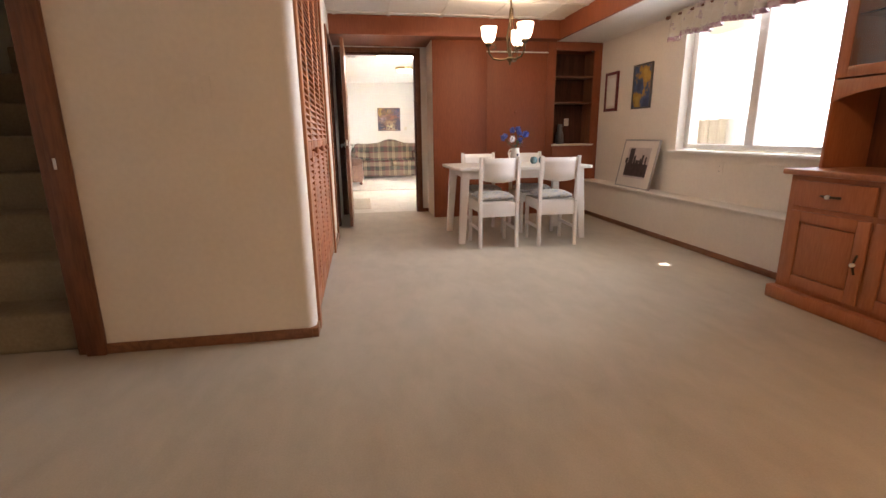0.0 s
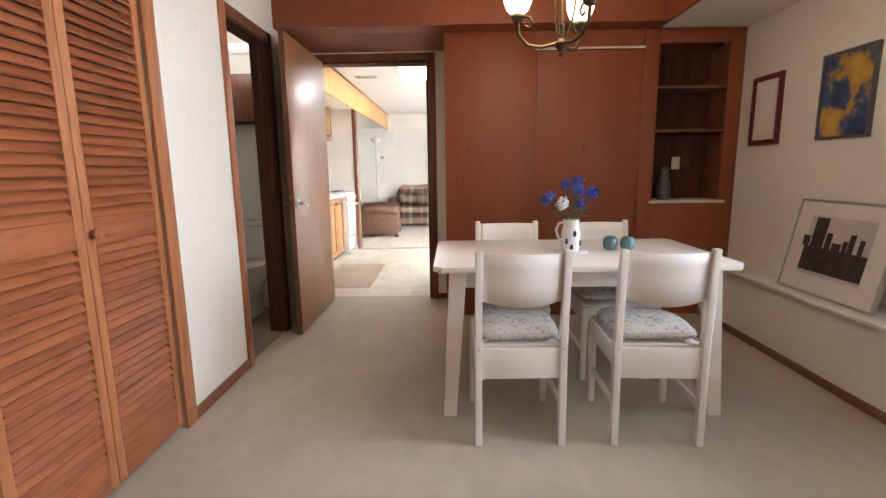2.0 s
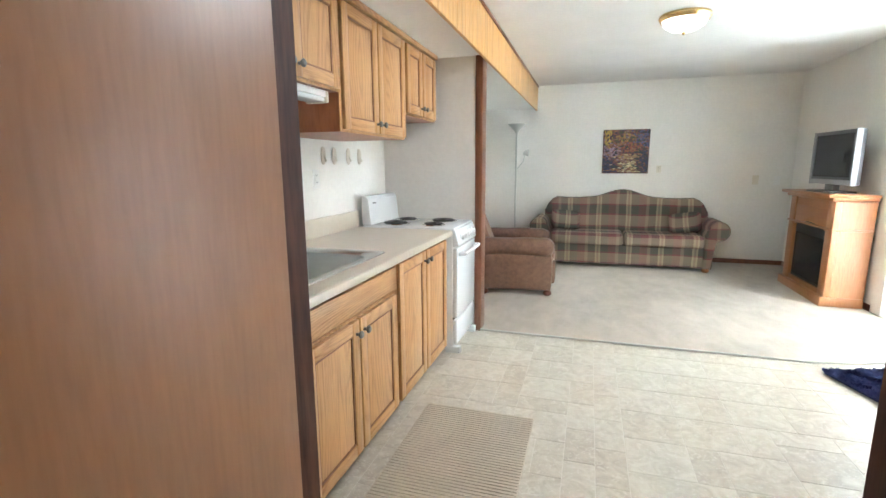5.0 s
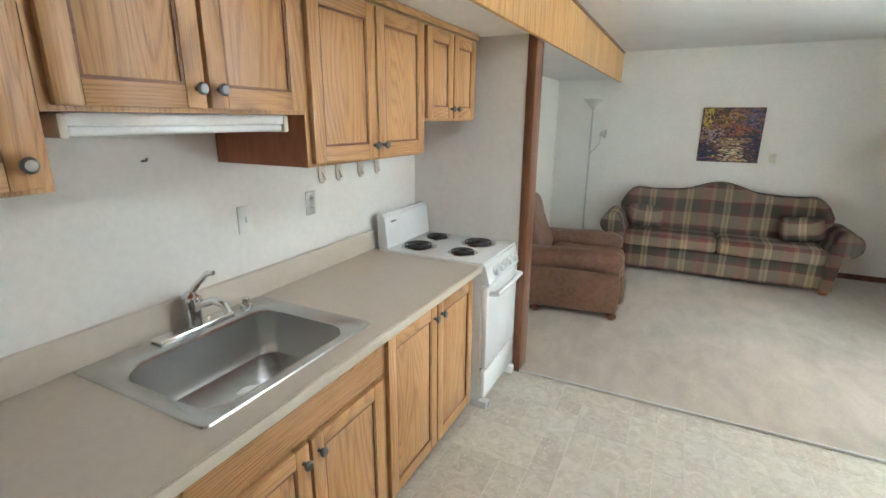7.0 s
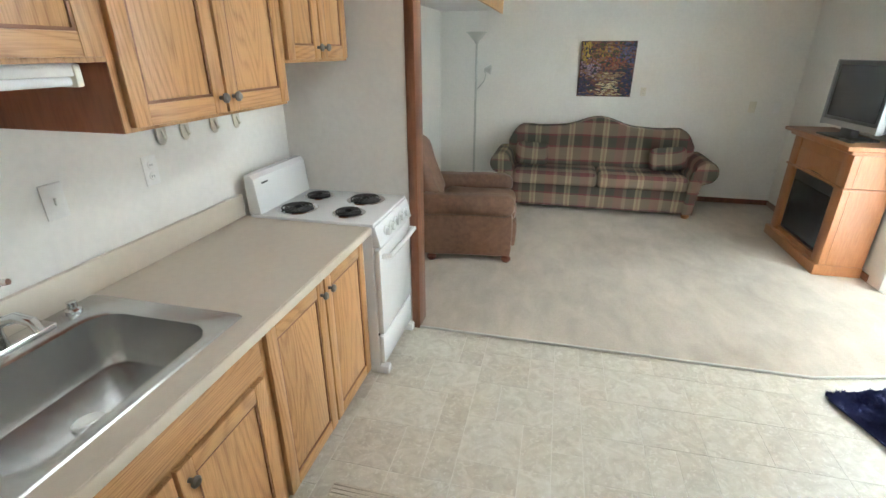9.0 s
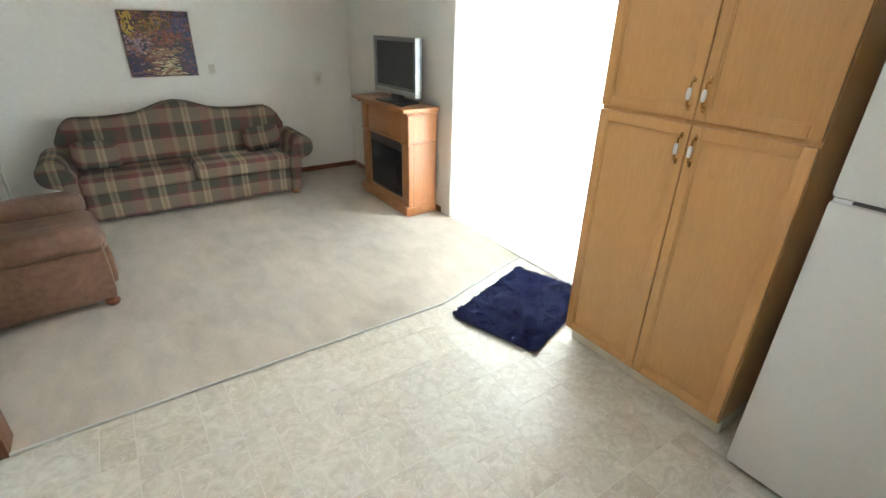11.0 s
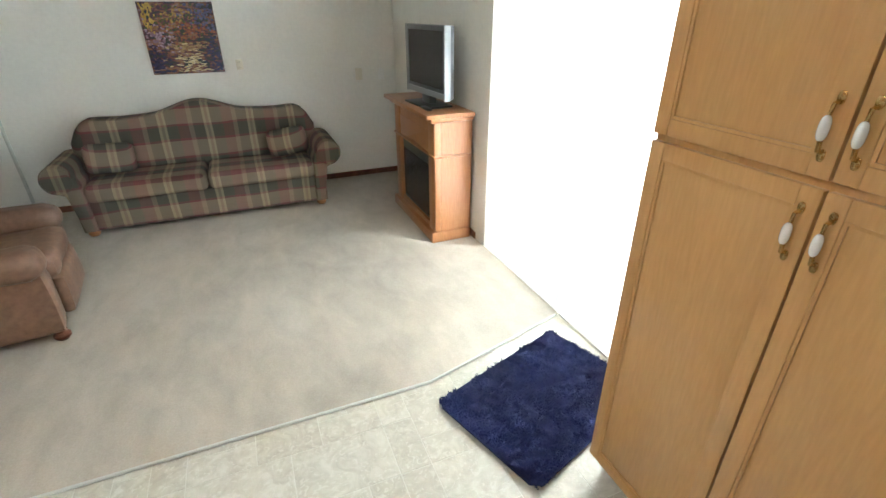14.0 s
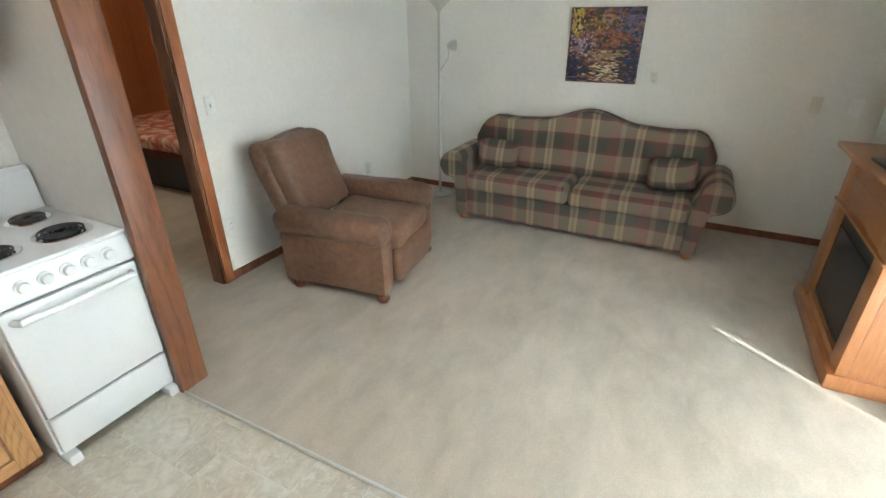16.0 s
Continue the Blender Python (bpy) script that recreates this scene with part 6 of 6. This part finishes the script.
def floor_lamp(x, y):
    f = thing("floor_lamp", "silver torchiere floor lamp with a reading arm", "floor lamp", at=(x, y, 0.012))
    part("base", lathe(bmesh.new(), [(0, 0), (0.125, 0), (0.125, 0.012), (0.11, 0.02), (0.02, 0.028), (0, 0.028)], n=32), SILVER, f)
    part("pole", tube(bmesh.new(), [(0, 0, 0.02), (0, 0, 1.73)], 0.0135, 12), LAMP_GLASS, f)
    part("shade", lathe(bmesh.new(), [(0.02, 1.72), (0.03, 1.745), (0.07, 1.785), (0.125, 1.84), (0.12, 1.84), (0.06, 1.79), (0, 1.75)], n=32), LAMP_GLASS, f, "white torchiere bowl")
    part("arm", tube(bmesh.new(), [(0, 0, 1.22), (0.05, -0.01, 1.27), (0.10, -0.02, 1.33), (0.12, -0.03, 1.40), (0.10, -0.03, 1.44)], 0.007, 8), LAMP_GLASS, f)
    part("reading_shade", lathe(bmesh.new(), [(0.015, 0), (0.03, 0.02), (0.055, 0.075), (0.05, 0.075), (0.025, 0.025), (0, 0.01)], (0.10, -0.03, 1.45), 20, "x"), LAMP_GLASS, f)
    return f


floor_lamp(-0.37, 11.33)
art = thing("canvas_painting", "colourful garden path canvas above the sofa", "painting")
part("canvas", B(0.777, 1.363, YB - 0.03, YB - 0.001, 1.177, 1.758, bevel=0.003), GARDEN, art)

dabs = random.Random(11)


def strokes(mat, n, cx, cz, sx, sz, w, h):
    """Soft-edged oval dabs of paint gathered about a place on the canvas."""
    bm = bmesh.new()
    for i in range(n):
        x = min(max(dabs.gauss(cx, sx), 0.80), 1.34)
        z = min(max(dabs.gauss(cz, sz), 1.20), 1.735)
        a, q = dabs.uniform(-0.35, 0.35), dabs.uniform(0.45, 1.0)
        y = YB - 0.0304 - dabs.uniform(0.0, 0.002)
        ring = []
        for k in range(8):
            u, v = w * q * math.cos(k * math.pi / 4) * dabs.uniform(0.8, 1.1), h * q * math.sin(k * math.pi / 4) * dabs.uniform(0.8, 1.1)
            ring.append(bm.verts.new((x + u * math.cos(a) - v * math.sin(a), y, z + u * math.sin(a) + v * math.cos(a))))
        bm.faces.new(ring[::-1])
    return tagged(part("brush_stroke", bm, mat, art), kind="stuff")


def paint(name, a, b):
    return multi(name, [(0.4, a), (0.6, b)], 30)


DEEP = paint("deep_blue_strokes", (0.02, 0.02, 0.05), (0.05, 0.05, 0.12))
strokes(DEEP, 90, 0.84, 1.27, 0.05, 0.08, 0.022, 0.012)
strokes(DEEP, 60, 1.31, 1.33, 0.04, 0.10, 0.02, 0.012)
strokes(paint("violet_strokes", (0.06, 0.06, 0.13), (0.14, 0.13, 0.24)), 70, 1.26, 1.66, 0.07, 0.06, 0.018, 0.014)
strokes(paint("green_strokes", (0.04, 0.055, 0.02), (0.10, 0.11, 0.04)), 70, 1.05, 1.62, 0.12, 0.07, 0.014, 0.012)
strokes(paint("ochre_strokes", (0.36, 0.22, 0.04), (0.55, 0.38, 0.09)), 60, 0.84, 1.66, 0.025, 0.06, 0.010, 0.020)
strokes(paint("amber_strokes", (0.30, 0.17, 0.04), (0.42, 0.26, 0.07)), 60, 1.04, 1.65, 0.08, 0.05, 0.012, 0.010)
strokes(paint("rust_strokes", (0.18, 0.05, 0.03), (0.32, 0.11, 0.06)), 110, 1.13, 1.54, 0.11, 0.035, 0.014, 0.011)
strokes(paint("mauve_strokes", (0.20, 0.13, 0.19), (0.40, 0.30, 0.36)), 80, 0.90, 1.47, 0.06, 0.05, 0.014, 0.011)
strokes(paint("tan_strokes", (0.24, 0.15, 0.08), (0.36, 0.25, 0.14)), 60, 1.12, 1.40, 0.09, 0.03, 0.026, 0.008)
strokes(paint("cream_strokes", (0.50, 0.38, 0.18), (0.66, 0.58, 0.40)), 75, 1.09, 1.28, 0.07, 0.055, 0.030, 0.0065)


def fireplace():
    f = thing("electric_fireplace", "cherry veneer electric fireplace cabinet with a black insert", "fireplace")
    xa, xb, y0, y1 = 2.70, 3.005, 9.61, 10.57
    part("plinth", B(xa - 0.03, xb, y0 - 0.01, y1 + 0.03, 0.012, 0.10, bevel=0.008), FIRE_WOOD, f)
    part("body", boxes((xa + 0.05, xb, y0, y1, 0.10, 0.965)), FIRE_WOOD, f)
    part("pilaster", B(xa, xa + 0.05, y0, y0 + 0.13, 0.10, 0.965, bevel=0.004), FIRE_WOOD, f)
    part("pilaster", B(xa, xa + 0.05, y1 - 0.13, y1, 0.10, 0.965, bevel=0.004), FIRE_WOOD, f)
    line = [(y0 + 0.13, 0.88), (y0 + 0.13, 0.68)]
    for i in range(13):
        t = i / 12
        line.append((y0 + 0.13 + t * (y1 - y0 - 0.26), 0.68 + 0.055 * math.sin(math.pi * t)))
    line += [(y1 - 0.13, 0.88)]
    part("arched_rail", prism(bmesh.new(), line, xa + 0.008, xa + 0.048, "x", 0.003), FIRE_WOOD, f)
    part("frieze", B(xa + 0.012, xa + 0.05, y0 + 0.13, y1 - 0.13, 0.88, 0.965), FIRE_WOOD, f)
    part("bottom_rail", B(xa + 0.008, xa + 0.05, y0 + 0.13, y1 - 0.13, 0.10, 0.14), FIRE_WOOD, f)
    part("insert", B(xa + 0.03, xa + 0.05, y0 + 0.131, y1 - 0.131, 0.14, 0.74), BLACK, f, "black firebox insert")
    part("firebox_glass", B(xa + 0.022, xa + 0.026, y0 + 0.16, y1 - 0.16, 0.17, 0.60), SCREEN, f, "dark glass front")
    part("moulding", B(xa - 0.012, xb, y0 - 0.012, y1 + 0.012, 0.70, 0.718, bevel=0.006), FIRE_WOOD, f)
    part("crown", B(xa - 0.035, xb, y0 - 0.03, y1 + 0.03, 0.965, 0.998, bevel=0.012, seg=3), FIRE_WOOD, f)
    part("mantel_top", B(xa - 0.075, xb, y0 - 0.045, y1 + 0.065, 0.998, 1.028, bevel=0.005), FIRE_WOOD, f)
    return f


fireplace()
tv = thing("television", "grey flat television with silver sides on a swivel foot", "television", at=(2.80, 9.99, 1.028))
tv.rotation_euler = (0, 0, radians(4))
part("foot", B(-0.11, 0.11, -0.21, 0.21, 0, 0.016, bevel=0.006), BLACK, tv)
part("neck", B(-0.02, 0.04, -0.07, 0.07, 0.016, 0.085, bevel=0.008), GREY_PLASTIC, tv)
body = part("body", B(-0.02, 0.055, -0.335, 0.335, 0.075, 0.565, bevel=0.012), GREY_PLASTIC, tv)
part("screen", B(-0.0225, -0.0195, -0.295, 0.295, 0.145, 0.53), SCREEN, tv, "dark blank screen")
part("side_trim", B(-0.03, 0.02, -0.347, -0.334, 0.07, 0.567, bevel=0.005), SILVER, tv)
part("side_trim", B(-0.03, 0.02, 0.334, 0.347, 0.07, 0.567, bevel=0.005), SILVER, tv)
part("speaker_bar", B(-0.028, -0.014, -0.333, 0.333, 0.077, 0.12, bevel=0.005), SILVER, tv)
part("tuner_box", B(0.055, 0.10, -0.2, 0.2, 0.15, 0.45, bevel=0.01), BLACK, tv)
tagged(part("remote_control", B(2.69, 2.73, 9.72, 9.86, 1.029, 1.047, bevel=0.005), BLACK), "black remote control on the mantel", "remote")

# ---- bedroom ----
bed = thing("bed", "bed with a red patterned spread on a dark frame", "bed")
part("frame", B(-4.2, -1.6, 9.98, 11.3, 0.42, 0.5, bevel=0.01), DARK_TRIM, bed)
for x in (-4.1, -1.75):
    for y in (10.05, 11.2):
        part("leg", B(x, x + 0.09, y, y + 0.09, 0.01, 0.42), DARK_TRIM, bed)
part("headboard", B(-4.2, -1.6, 11.30, 11.34, 0.2, 0.7), DARK_TRIM, bed)
part("bedspread", B(-4.22, -1.58, 9.95, 11.29, 0.5, 0.64, bevel=0.04, seg=3), BEDDING, bed)
# black block stands for the dark shade under the bed
part("under_bed_shade", B(-4.1, -1.8, 10.15, 11.2, 0.02, 0.40), BLACK, bed)
# fill lamp without a fixture, added to brighten the bedroom
lamp("bedroom_fill", "POINT", 12, (1, 0.85, 0.65), pose(-3.0, 9.6, 2.1), r=0.15)

# ---- pieces ----
for i in range(68):
    w = 0.09
    part_y = 5.452 + 0.09 * i
    if i == 0:
        board_mesh = mesh_of("board", B(0, 0.006, 0.001, w - 0.001, 2.045, ZK - 0.023, bevel=0.0015, seg=1), BEAM_WOOD)
    b = new("board", board_mesh)
    b.parent = beam
    b.location = (-0.125, part_y, 0)
# printed floor pieces in a broken stone bond
U, COLS, ROWS = 0.135, 26, 23
bond = random.Random(5)
taken, sizes = set(), {}
for j in range(ROWS):
    for i in range(COLS):
        if (i, j) in taken:
            continue
        for w, h in bond.sample([(2, 2), (2, 1), (1, 2), (2, 2), (2, 2), (3, 2)], 6) + [(1, 1)]:
            cells = [(i + a, j + c) for a in range(w) for c in range(h)]
            if i + w <= COLS and j + h <= ROWS and not any(q in taken for q in cells):
                break
        taken.update(cells)
        if (w, h) not in sizes:
            sizes[(w, h)] = mesh_of("tile", B(0.0016, U * w - 0.0016, 0.0016, U * h - 0.0016, -0.001, 0.0006, bevel=0.0004, seg=1), VINYL)
        t = new("tile", sizes[(w, h)])
        t.parent = kitchen_floor
        t.location = (-0.375 + U * i, 5.405 + U * j, 0)
